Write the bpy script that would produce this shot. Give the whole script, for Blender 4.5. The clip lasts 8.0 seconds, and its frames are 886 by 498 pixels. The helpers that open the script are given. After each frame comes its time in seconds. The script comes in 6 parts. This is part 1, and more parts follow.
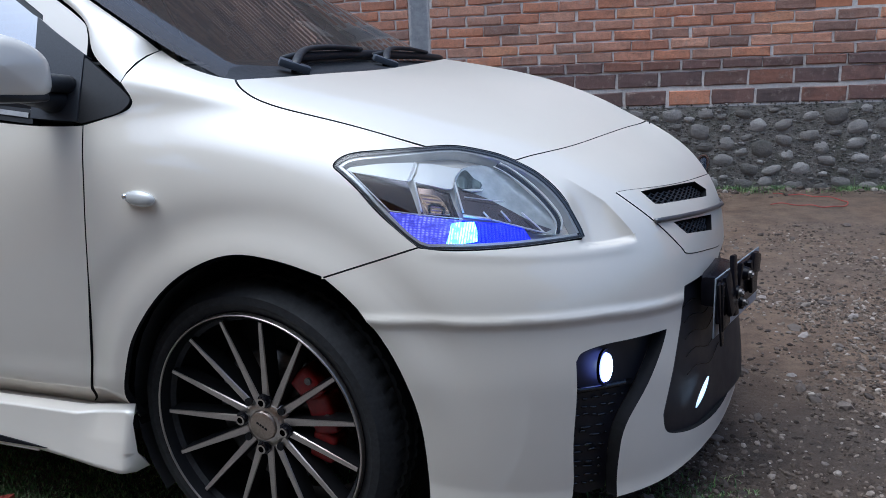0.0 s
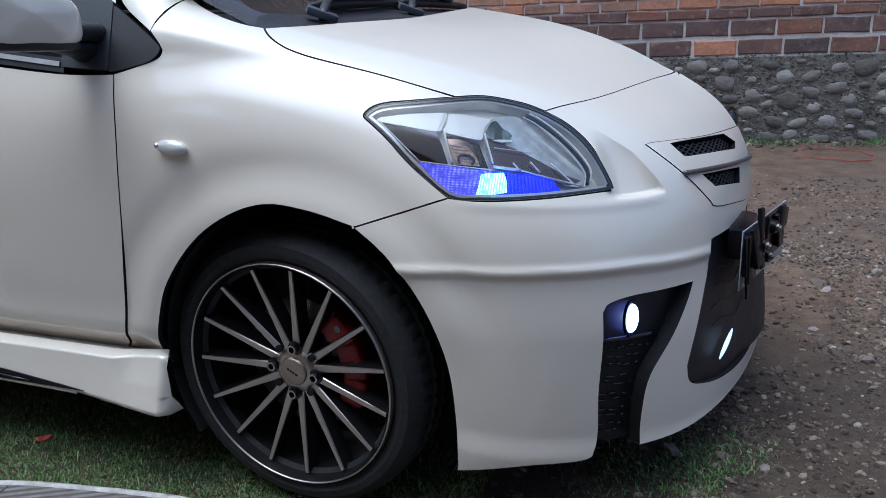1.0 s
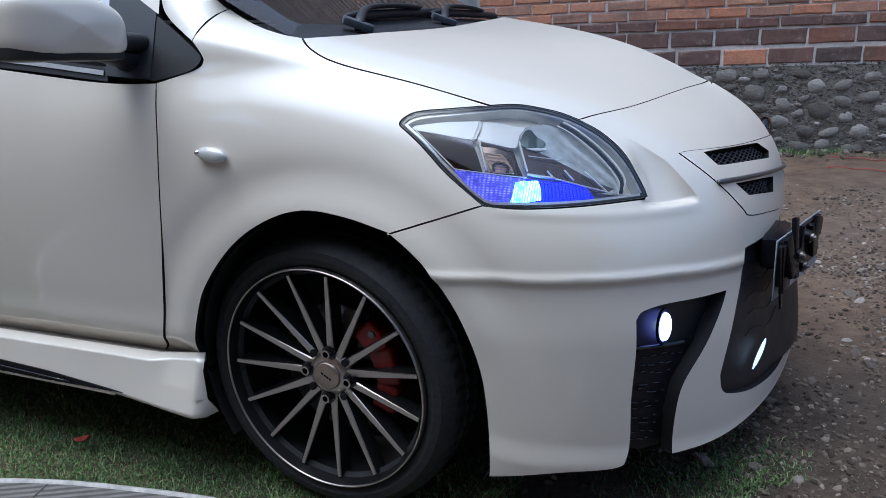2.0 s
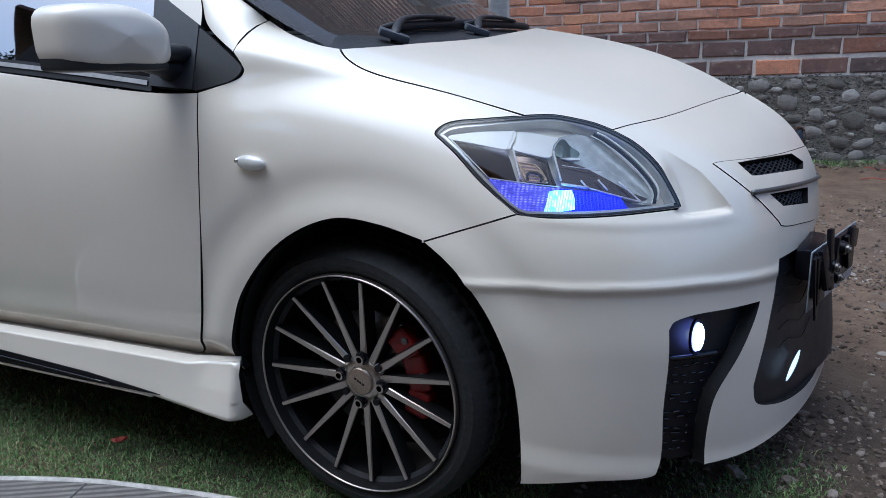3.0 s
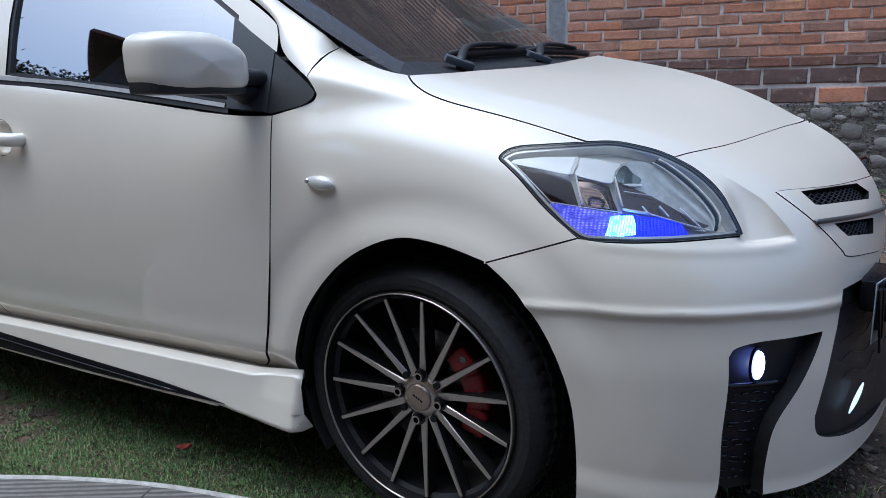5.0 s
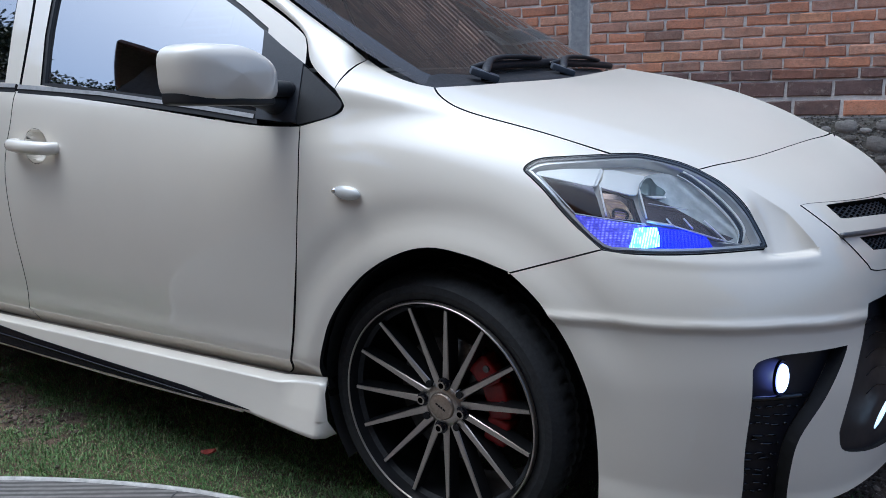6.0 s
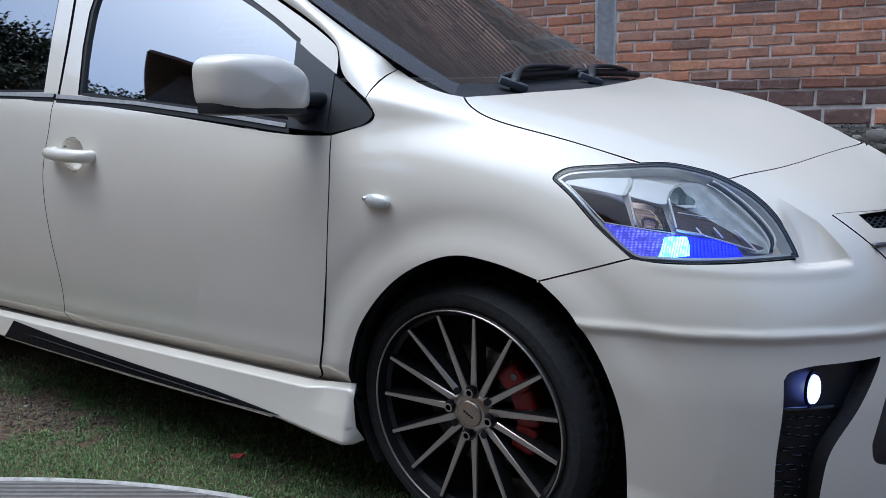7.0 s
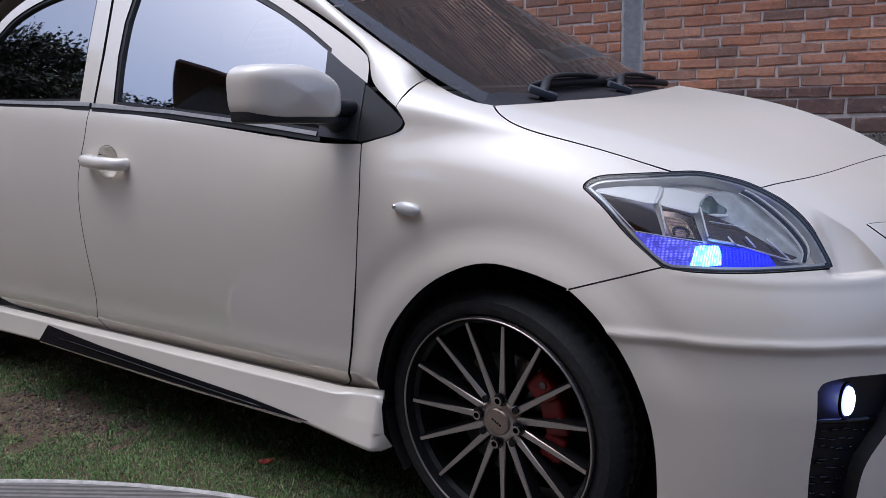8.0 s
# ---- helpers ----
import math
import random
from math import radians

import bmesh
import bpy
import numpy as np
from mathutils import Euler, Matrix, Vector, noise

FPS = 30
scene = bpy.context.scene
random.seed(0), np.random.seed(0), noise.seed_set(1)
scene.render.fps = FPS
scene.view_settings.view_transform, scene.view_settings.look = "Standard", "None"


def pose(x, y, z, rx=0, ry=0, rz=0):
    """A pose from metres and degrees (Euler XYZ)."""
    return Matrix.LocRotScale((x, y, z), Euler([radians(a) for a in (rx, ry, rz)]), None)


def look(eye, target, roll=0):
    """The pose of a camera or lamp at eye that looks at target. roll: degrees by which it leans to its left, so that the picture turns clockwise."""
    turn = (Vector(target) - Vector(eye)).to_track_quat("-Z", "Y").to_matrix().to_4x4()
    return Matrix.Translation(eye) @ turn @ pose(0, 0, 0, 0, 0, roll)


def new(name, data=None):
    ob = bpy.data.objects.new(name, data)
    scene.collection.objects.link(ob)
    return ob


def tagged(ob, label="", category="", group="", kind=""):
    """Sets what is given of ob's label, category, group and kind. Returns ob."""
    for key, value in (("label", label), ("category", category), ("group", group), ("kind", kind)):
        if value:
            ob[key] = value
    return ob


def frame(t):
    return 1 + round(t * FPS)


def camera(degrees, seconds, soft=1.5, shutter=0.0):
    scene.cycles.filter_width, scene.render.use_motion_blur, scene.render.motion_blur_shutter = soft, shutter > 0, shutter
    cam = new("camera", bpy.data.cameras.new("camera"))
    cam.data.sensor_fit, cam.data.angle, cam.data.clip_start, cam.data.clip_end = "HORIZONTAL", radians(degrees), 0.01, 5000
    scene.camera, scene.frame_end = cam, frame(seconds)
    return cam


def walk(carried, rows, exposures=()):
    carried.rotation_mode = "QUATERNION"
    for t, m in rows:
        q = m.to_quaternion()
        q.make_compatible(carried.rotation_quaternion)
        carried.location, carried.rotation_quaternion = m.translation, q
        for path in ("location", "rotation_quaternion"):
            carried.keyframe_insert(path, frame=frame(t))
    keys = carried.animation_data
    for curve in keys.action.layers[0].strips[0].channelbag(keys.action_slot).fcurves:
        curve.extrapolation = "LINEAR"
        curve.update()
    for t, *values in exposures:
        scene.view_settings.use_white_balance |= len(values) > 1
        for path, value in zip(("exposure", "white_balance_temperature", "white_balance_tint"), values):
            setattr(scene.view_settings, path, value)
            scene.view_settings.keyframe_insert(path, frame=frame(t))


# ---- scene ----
from mathutils.geometry import delaunay_2d_cdt

# ---- camera ----
cam = camera(60.602, 8.0, soft=0.8)
# seconds, eye, yaw to the left of +y, pitch, roll
PATH = [
    (0.00, 0.7847, -1.0873, 0.9379, 19.141, -13.239, -2.288),
    (0.10, 0.7827, -1.0890, 0.9378, 19.222, -14.255, -2.278),
    (0.20, 0.7807, -1.0906, 0.9377, 19.357, -15.030, -2.269),
    (0.30, 0.7786, -1.0923, 0.9376, 19.492, -15.640, -2.259),
    (0.40, 0.7766, -1.0939, 0.9376, 19.654, -16.087, -2.249),
    (0.50, 0.7746, -1.0956, 0.9375, 19.816, -16.415, -2.240),
    (1.00, 0.7665, -1.1045, 0.9377, 20.532, -16.764, -2.236),
    (1.50, 0.7600, -1.1140, 0.9384, 21.467, -16.459, -2.306),
    (3.00, 0.7488, -1.1443, 0.9426, 24.415, -15.298, -2.338),
    (3.50, 0.7471, -1.1548, 0.9445, 25.625, -14.874, -2.336),
    (4.00, 0.7459, -1.1651, 0.9465, 26.514, -14.357, -2.215),
    (4.50, 0.7452, -1.1752, 0.9485, 27.399, -13.916, -2.040),
    (6.00, 0.7430, -1.2033, 0.9541, 29.700, -12.693, -1.677),
    (6.50, 0.7416, -1.2114, 0.9556, 30.425, -12.328, -1.669),
    (7.00, 0.7394, -1.2188, 0.9567, 31.496, -12.027, -1.754),
    (7.50, 0.7364, -1.2252, 0.9574, 32.375, -11.685, -1.788),
    (8.00, 0.7321, -1.2306, 0.9576, 33.257, -11.357, -1.818),
]


def aim(x, y, z, yaw, pitch, roll):
    a, b = radians(yaw), radians(pitch)
    ahead = Vector((-math.sin(a) * math.cos(b), math.cos(a) * math.cos(b), math.sin(b)))
    eye = Vector((x, y, z))
    return look(eye, eye + ahead, roll)


walk(cam, [(r[0], aim(*r[1:])) for r in PATH], [(0, .90, 5050, 2), (5.8, .84, 5060, 1), (7.4, .80, 5060, 1), (8.0, 0.60, 5370, 11)])

# ---- light: a bright, hazy afternoon sky ----
world = bpy.data.worlds.new("sky")
scene.world = world
world.use_nodes = True
wn = world.node_tree
sky = wn.nodes.new("ShaderNodeTexSky")
sky.sky_type, sky.sun_disc = "NISHITA", False
sky.sun_elevation, sky.sun_rotation = radians(73), radians(234)
sky.air_density, sky.dust_density, sky.ozone_density = 0.7, 6.2, 0.6
wn.links.new(sky.outputs["Color"], wn.nodes["Background"].inputs["Color"])
wn.nodes["Background"].inputs["Strength"].default_value = 0.12
sun = new("sun", bpy.data.lights.new("sun", "SUN"))
sun.data.energy, sun.data.angle, sun.data.color = 0.45, radians(60), (1.0, 0.94, 0.86)
sun.matrix_world = look((-0.9, -0.65, 4.4), (0, 0, 0))


# ---- materials ----
class Mat:
    """A node material with a principled surface and short ways to vary it."""

    def __init__(self, name, base, rough=0.5, metal=0.0, **more):
        self.m = bpy.data.materials.new(name)
        self.m.use_nodes = True
        self.n, self.l = self.m.node_tree.nodes, self.m.node_tree.links
        self.p = self.n["Principled BSDF"]
        self.set("Base Color", (*base, 1)), self.set("Roughness", rough), self.set("Metallic", metal)
        for key, value in more.items():
            self.set(key.replace("_", " "), value)
        self.co = self.n.new("ShaderNodeTexCoord").outputs["Object"]

    def set(self, key, value):
        self.p.inputs[key].default_value = value

    def noise(self, scale, detail=6.0, rough=0.6, at=None):
        t = self.n.new("ShaderNodeTexNoise")
        t.inputs["Scale"].default_value, t.inputs["Detail"].default_value, t.inputs["Roughness"].default_value = scale, detail, rough
        self.l.new(at or self.co, t.inputs["Vector"])
        return t.outputs["Fac"]

    def cells(self, scale, at=None, feature="F1"):
        t = self.n.new("ShaderNodeTexVoronoi")
        t.feature = feature
        t.inputs["Scale"].default_value = scale
        self.l.new(at or self.co, t.inputs["Vector"])
        return t.outputs

    def stretch(self, x, y, z):
        t = self.n.new("ShaderNodeMapping")
        t.inputs["Scale"].default_value = (x, y, z)
        self.l.new(self.co, t.inputs["Vector"])
        return t.outputs["Vector"]

    def ramp(self, fac, *stops):
        t = self.n.new("ShaderNodeValToRGB")
        while len(t.color_ramp.elements) < len(stops):
            t.color_ramp.elements.new(0.5)
        for e, (at, c) in zip(t.color_ramp.elements, stops):
            e.position, e.color = at, (*c, 1) if len(c) == 3 else (c[0], c[0], c[0], 1)
        self.l.new(fac, t.inputs["Fac"])
        return t.outputs["Color"]

    def mix(self, fac, a, b, how="MIX"):
        t = self.n.new("ShaderNodeMix")
        t.data_type, t.blend_type = "RGBA", how
        for socket, value in ((t.inputs[0], fac), (t.inputs[6], a), (t.inputs[7], b)):
            if isinstance(value, bpy.types.NodeSocket):
                self.l.new(value, socket)
            else:
                socket.default_value = value if not isinstance(value, tuple) else (*value, 1)
        return t.outputs[2]

    def colour(self, c):
        self.l.new(c, self.p.inputs["Base Color"])
        return self

    def rough(self, fac, low, high):
        t = self.n.new("ShaderNodeMapRange")
        t.inputs["To Min"].default_value, t.inputs["To Max"].default_value = low, high
        self.l.new(fac, t.inputs["Value"])
        self.l.new(t.outputs["Result"], self.p.inputs["Roughness"])
        return self

    def bump(self, height, strength=0.3, depth=0.01):
        t = self.n.new("ShaderNodeBump")
        t.inputs["Strength"].default_value, t.inputs["Distance"].default_value = strength, depth
        self.l.new(height, t.inputs["Height"])
        if self.p.inputs["Normal"].links:
            self.l.new(self.p.inputs["Normal"].links[0].from_socket, t.inputs["Normal"])
        self.l.new(t.outputs["Normal"], self.p.inputs["Normal"])
        return self

    def random(self):
        return self.n.new("ShaderNodeObjectInfo").outputs["Random"]

    def own_place(self, x=1.0, y=1.0, z=1.0):
        """Moves the pattern by a random step for each object, after scaling it."""
        m, a = self.n.new("ShaderNodeMapping"), self.n.new("ShaderNodeVectorMath")
        m.inputs["Scale"].default_value = (x, y, z)
        s = self.n.new("ShaderNodeMath")
        s.operation = "MULTIPLY"
        s.inputs[1].default_value = 41.0
        self.l.new(self.random(), s.inputs[0])
        self.l.new(self.co, m.inputs["Vector"]), self.l.new(m.outputs["Vector"], a.inputs[0]), self.l.new(s.outputs[0], a.inputs[1])
        self.co = a.outputs["Vector"]

    def island(self):
        return self.n.new("ShaderNodeNewGeometry").outputs["Random Per Island"]


def paint():
    k = Mat("pearl_white_paint", (0.78, 0.765, 0.73), 0.42, 0.0, Coat_Weight=1.0, Coat_Roughness=0.03, Coat_IOR=1.75, Specular_IOR_Level=0.3)
    f = k.noise(3.0, 4)
    k.colour(k.ramp(f, (0.3, (0.75, 0.70, 0.615)), (0.7, (0.785, 0.735, 0.65))))
    k.bump(k.noise(900, 2), 0.03, 0.0004)
    return k.m


def plain(name, base, rough, metal=0.0, grain=60.0, vary=0.15, depth=0.0006, **more):
    k = Mat(name, base, rough, metal, **more)
    low, high = tuple(c * (1 - vary) for c in base), tuple(min(1, c * (1 + vary)) for c in base)
    f = k.noise(grain, 5)
    k.colour(k.ramp(f, (0.3, low), (0.7, high)))
    k.rough(k.noise(grain * 0.3, 4), max(0.02, rough * 0.75), min(1, rough * 1.25))
    k.bump(f, 0.25, depth)
    return k.m


def pane(name, tint, ior=1.5, mirror=(1, 1, 1), grey_film=0.0):
    """Clear or tinted glass in one sheet: it lets light straight through and mirrors by Fresnel; a thin grey film can
    be mixed in to brighten it.
    """
    m = bpy.data.materials.new(name)
    m.use_nodes = True
    n, l = m.node_tree.nodes, m.node_tree.links
    n.remove(n["Principled BSDF"])
    fres, tr, gl, mx = n.new("ShaderNodeFresnel"), n.new("ShaderNodeBsdfTransparent"), n.new("ShaderNodeBsdfGlossy"), n.new("ShaderNodeMixShader")
    fres.inputs["IOR"].default_value = ior
    tr.inputs["Color"].default_value = (*tint, 1)
    gl.inputs["Color"].default_value, gl.inputs["Roughness"].default_value = (*mirror, 1), 0.015
    l.new(fres.outputs[0], mx.inputs[0]), l.new(tr.outputs[0], mx.inputs[1]), l.new(gl.outputs[0], mx.inputs[2])
    film, df = n.new("ShaderNodeMixShader"), n.new("ShaderNodeBsdfDiffuse")
    df.inputs["Color"].default_value, film.inputs[0].default_value = (.42, .39, .37, 1), grey_film
    l.new(mx.outputs[0], film.inputs[1]), l.new(df.outputs[0], film.inputs[2])
    l.new(film.outputs[0], n["Material Output"].inputs["Surface"])
    return m


def glow(name, colour, strength):
    k = Mat(name, colour, 0.3)
    k.set("Emission Color", (*colour, 1)), k.set("Emission Strength", strength)
    return k.m


PAINT = paint()
# on panel edges and holes this dark colour stands in for their shade
GAP = plain("gap_dark", (0.018, 0.018, 0.019), 0.95, Specular_IOR_Level=0.1)
BLACK = plain("black_trim_plastic", (0.017, 0.018, 0.021), 0.5, grain=300)
GLOSS = plain("gloss_black_plastic", (0.008, 0.008, 0.011), 0.12, grain=40, depth=0.0001)
RUBBER = plain("tyre_rubber", (0.018, 0.0188, 0.021), 0.68, grain=120, vary=0.35, Specular_IOR_Level=0.35)
LINER = plain("arch_liner", (0.055, 0.055, 0.058), 0.95, grain=40)
MACHINED = plain("machined_alloy", (0.52, 0.475, 0.43), 0.32, 1.0, grain=400, vary=0.12, depth=0.0002)
WHEEL_BLACK = plain("wheel_black", (0.010, 0.010, 0.011), 0.35, grain=80, Specular_IOR_Level=0.25)
CAP = plain("bronze_cap", (0.42, 0.35, 0.29), 0.38, 0.9, grain=200)
CHROME = plain("chrome", (0.82, 0.82, 0.82), 0.06, 1.0, grain=20, vary=0.03, depth=0.0)
# brown tint stands in for dark surroundings mirrored in the chrome
BROWN_CHROME = plain("brown_tint_chrome", (0.34, 0.29, 0.29), 0.12, 1.0, grain=20, vary=0.05, depth=0.0)
STEEL = plain("brake_steel", (0.20, 0.19, 0.185), 0.45, 0.9, grain=90, vary=0.3)
RED = plain("red_caliper_paint", (0.22, 0.010, 0.010), 0.4, grain=70, vary=0.25)
LENS = pane("clear_lens", (0.97, 0.98, 0.98), 1.58)
TINT = pane("tinted_window", (0.05, 0.05, 0.055), 6.5)
# the grey film lifts the windscreen and dulls its mirror image by colour
SCREEN = pane("windscreen_glass", (0.6, 0.61, 0.6), 1.68, (0.85, 0.80, 0.77), 0.09)
INTERIOR = plain("interior_black", (0.02, 0.02, 0.021), 0.8, grain=90)
DUCT_SHEEN = plain("duct_sheen", (0.008, 0.008, 0.013), 0.5, grain=60, depth=0.0002)
DUCT_BLACK = plain("duct_black", (0.006, 0.006, 0.009), 0.25, grain=60, depth=0.0003, Specular_IOR_Level=0.12)


def ribbed_glow(name, colour, dim, bright, scales, uneven=None):
    """A lit lens whose moulded ribs break the glow into fine lines."""
    k = Mat(name, tuple(c * .5 for c in colour), 0.25)
    k.set("Emission Color", (*colour, 1))
    f = None
    for axis, scale in scales:
        t = k.n.new("ShaderNodeTexWave")
        t.bands_direction = axis
        t.inputs["Scale"].default_value, t.inputs["Distortion"].default_value, t.inputs["Detail"].default_value = scale, 1.2, 1.0
        k.l.new(k.co, t.inputs["Vector"])
        f = t.outputs["Fac"] if f is None else k.mix(1.0, f, t.outputs["Fac"], "MULTIPLY")
    if uneven:
        f = k.mix(1.0, f, k.ramp(k.noise(uneven, 2), (0.38, (0.0,)), (0.62, (1.0,))), "MULTIPLY")
    t = k.n.new("ShaderNodeMapRange")
    t.inputs["To Min"].default_value, t.inputs["To Max"].default_value = dim, bright
    k.l.new(f, t.inputs["Value"]), k.l.new(t.outputs["Result"], k.p.inputs["Emission Strength"])
    return k.m


BLUE = ribbed_glow("blue_lamp_glow", (0.03, 0.03, 1.0), 0.30, 1.7, (("X", 90), ("Z", 90)), 60)
LILAC = ribbed_glow("pale_lamp_glow", (0.17, 0.15, 0.90), 0.22, 2.2, (("Z", 120), ("X", 46)), 80)
GASKET = plain("lamp_gasket", (0.025, 0.026, 0.029), 0.35, grain=60)
LAMP_RIM = plain("lamp_rim", (0.30, 0.31, 0.32), 0.2, grain=60, Coat_Weight=1.0)
CYAN = ribbed_glow("cyan_lamp_glow", (0.30, 0.66, 1.0), 0.7, 5.5, (("X", 75),), 70)
FOG = glow("fog_lamp_glow", (0.66, 0.72, 1.0), 2.6)
FOG_HALO = glow("fog_halo_glow", (0.30, 0.32, 1.0), 1.8)
ALU = plain("plate_aluminium", (0.36, 0.40, 0.47), 0.3, 0.2, grain=60, vary=0.25)
CLEAR_MARK = plain("frosted_marker_lens", (0.62, 0.62, 0.60), 0.15, grain=30, vary=0.08, Coat_Weight=1.0)


# ---- mesh helpers ----
def mesh(name, verts, faces, mats, smooth=True, normals=None, slots=None):
    me = bpy.data.meshes.new(name)
    me.from_pydata([tuple(v) for v in verts], [], [tuple(f) for f in faces])
    for m in mats if isinstance(mats, (list, tuple)) else [mats]:
        me.materials.append(m)
    me.polygons.foreach_set("use_smooth", [smooth] * len(me.polygons))
    if slots is not None:
        me.polygons.foreach_set("material_index", list(slots))
    me.update()
    if normals is not None:
        me.normals_split_custom_set_from_vertices([tuple(n) for n in normals])
    return me


def part(name, data, material, parent, label=""):
    """Links a bmesh (or a finished mesh) as one object under a thing or a part."""
    if isinstance(data, bmesh.types.BMesh):
        me = bpy.data.meshes.new(name)
        data.to_mesh(me), data.free()
        me.materials.append(material)
        me.polygons.foreach_set("use_smooth", [True] * len(me.polygons))
        me.set_sharp_from_angle(angle=radians(38))
    else:
        me = data
    ob = new(name, me)
    ob.parent = parent
    if parent is not None:
        ob.matrix_parent_inverse = parent.matrix_world.inverted() if parent.type == "EMPTY" else Matrix()
    return tagged(ob, label)


def thing(name, label, category, place=(0, 0, 0), group=""):
    ob = new(name)
    ob.location, ob.empty_display_size = place, 0.1
    bpy.context.view_layer.update()
    return tagged(ob, label, category, group)


def box(bm, size, m=Matrix(), bevel=0.0, seg=2):
    made = bmesh.ops.create_cube(bm, size=1, matrix=m @ Matrix.Diagonal((*size, 1)))["verts"]
    if bevel:
        edges = list({e for v in made for e in v.link_edges})
        bmesh.ops.bevel(bm, geom=edges, offset=bevel, segments=seg, affect="EDGES", profile=0.6)


def drum(bm, r1, r2, depth, m=Matrix(), seg=24):
    bmesh.ops.create_cone(bm, cap_ends=True, segments=seg, radius1=r1, radius2=r2, depth=depth, matrix=m)


def tube(path, radius, seg=8, squash=1.0):
    """A closed tube along points, as verts and faces."""
    path = [Vector(p) for p in path]
    verts, faces = [], []
    for i, p in enumerate(path):
        along = (path[min(i + 1, len(path) - 1)] - path[max(i - 1, 0)]).normalized()
        side = along.cross(Vector((0, 0, 1)))
        side = side.normalized() if side.length > 1e-4 else Vector((1, 0, 0))
        up = side.cross(along)
        r = radius[i] if isinstance(radius, (list, tuple)) else radius
        for k in range(seg):
            a = 2 * math.pi * k / seg
            verts.append(p + side * math.cos(a) * r + up * math.sin(a) * r * squash)
    for i in range(len(path) - 1):
        for k in range(seg):
            a, b = i * seg + k, i * seg + (k + 1) % seg
            faces.append((a, b, b + seg, a + seg))
    faces += [tuple(range(seg))[::-1], tuple(range((len(path) - 1) * seg, len(path) * seg))]
    return verts, faces


def lathe(profile, seg, axis_y=True):
    """Turns (radius, y) pairs round the y axis."""
    verts, faces, n = [], [], len(profile)
    for k in range(seg):
        a = 2 * math.pi * k / seg
        verts += [(r * math.cos(a), y, r * math.sin(a)) for r, y in profile]
    for k in range(seg):
        for i in range(n - 1):
            a, b = k * n + i, ((k + 1) % seg) * n + i
            faces.append((a, a + 1, b + 1, b))
    return verts, faces


# ---- body form ----
# Stations from the tail along the near side and round to the nose; each a profile of ten levels, bottom to hood centre.
STATIONS = [
    [(-3.2, .05, .265), (-3.2, .028, .345), (-3.2, .012, .45), (-3.2, .004, .56), (-3.2, .0, .66), (-3.2, .004, .78), (-3.2, .022, .95), (-3.2, .045, 1.02), (-3.2, .12, 1.04), (-3.2, .85, 1.06)],
    [(-2.3, .05, .265), (-2.3, .028, .345), (-2.3, .012, .45), (-2.3, .004, .56), (-2.3, .0, .66), (-2.3, .004, .78), (-2.3, .022, .95), (-2.3, .045, 1.03), (-2.3, .12, 1.04), (-2.3, .85, 1.04)],
    [(-1.4, .05, .265), (-1.4, .028, .345), (-1.4, .012, .45), (-1.4, .004, .56), (-1.4, .0, .66), (-1.4, .004, .77), (-1.4, .020, .90), (-1.4, .040, .985), (-1.4, .10, 1.0), (-1.4, .85, 1.0)],
    [(-.8, .05, .265), (-.8, .028, .345), (-.8, .012, .45), (-.8, .004, .56), (-.8, .0, .66), (-.8, .004, .75), (-.8, .018, .85), (-.8, .040, .928), (-.8, .10, .955), (-.8, .85, .97)],
    [(-.42, .05, .26), (-.42, .028, .335), (-.42, .013, .45), (-.42, .005, .56), (-.42, .0, .66), (-.42, .004, .745), (-.42, .016, .82), (-.42, .042, .885), (-.42, .03, 1.05), (-.42, .85, 1.12)],
    [(-.24, .05, .25), (-.24, .028, .33), (-.24, .014, .45), (-.24, .007, .56), (-.24, .002, .66), (-.24, .006, .75), (-.24, .023, .83), (-.24, .066, .900), (-.235, .045, 1.025), (-.20, .85, 1.06)],
    [(-.06, .05, .20), (-.06, .03, .30), (-.06, .018, .45), (-.06, .012, .56), (-.06, .008, .66), (-.06, .012, .75), (-.06, .034, .835), (-.06, .085, .895), (-.05, .085, .945), (.03, .85, .985)],
    [(.23, .05, .10), (.23, .035, .25), (.23, .022, .42), (.23, .018, .53), (.225, .022, .63), (.22, .045, .72), (.22, .08, .79), (.215, .15, .85), (.21, .26, .892), (.24, .85, .95)],
    [(.43, .06, .10), (.43, .038, .20), (.43, .035, .38), (.43, .03, .51), (.425, .05, .61), (.41, .09, .69), (.40, .135, .75), (.385, .21, .80), (.37, .33, .842), (.40, .85, .914)],
    [(.60, .16, .08), (.61, .145, .18), (.615, .145, .36), (.61, .145, .50), (.595, .17, .59), (.57, .21, .67), (.54, .27, .73), (.515, .35, .775), (.50, .48, .815), (.52, .85, .868)],
    [(.745, .33, .04), (.76, .33, .13), (.745, .34, .33), (.735, .35, .48), (.715, .37, .575), (.69, .40, .65), (.655, .45, .71), (.62, .52, .755), (.59, .63, .79), (.59, .85, .832)],
    [(.835, .58, .03), (.85, .58, .12), (.845, .59, .30), (.815, .60, .48), (.805, .61, .565), (.782, .63, .635), (.745, .655, .69), (.705, .69, .737), (.665, .755, .772), (.635, .85, .805)],
    [(.87, .85, .03), (.89, .85, .12), (.878, .85, .30), (.842, .85, .49), (.839, .85, .56), (.825, .85, .62), (.795, .85, .68), (.759, .85, .727), (.712, .85, .765), (.66, .85, .796)],
]
NET = np.array(STATIONS, float)


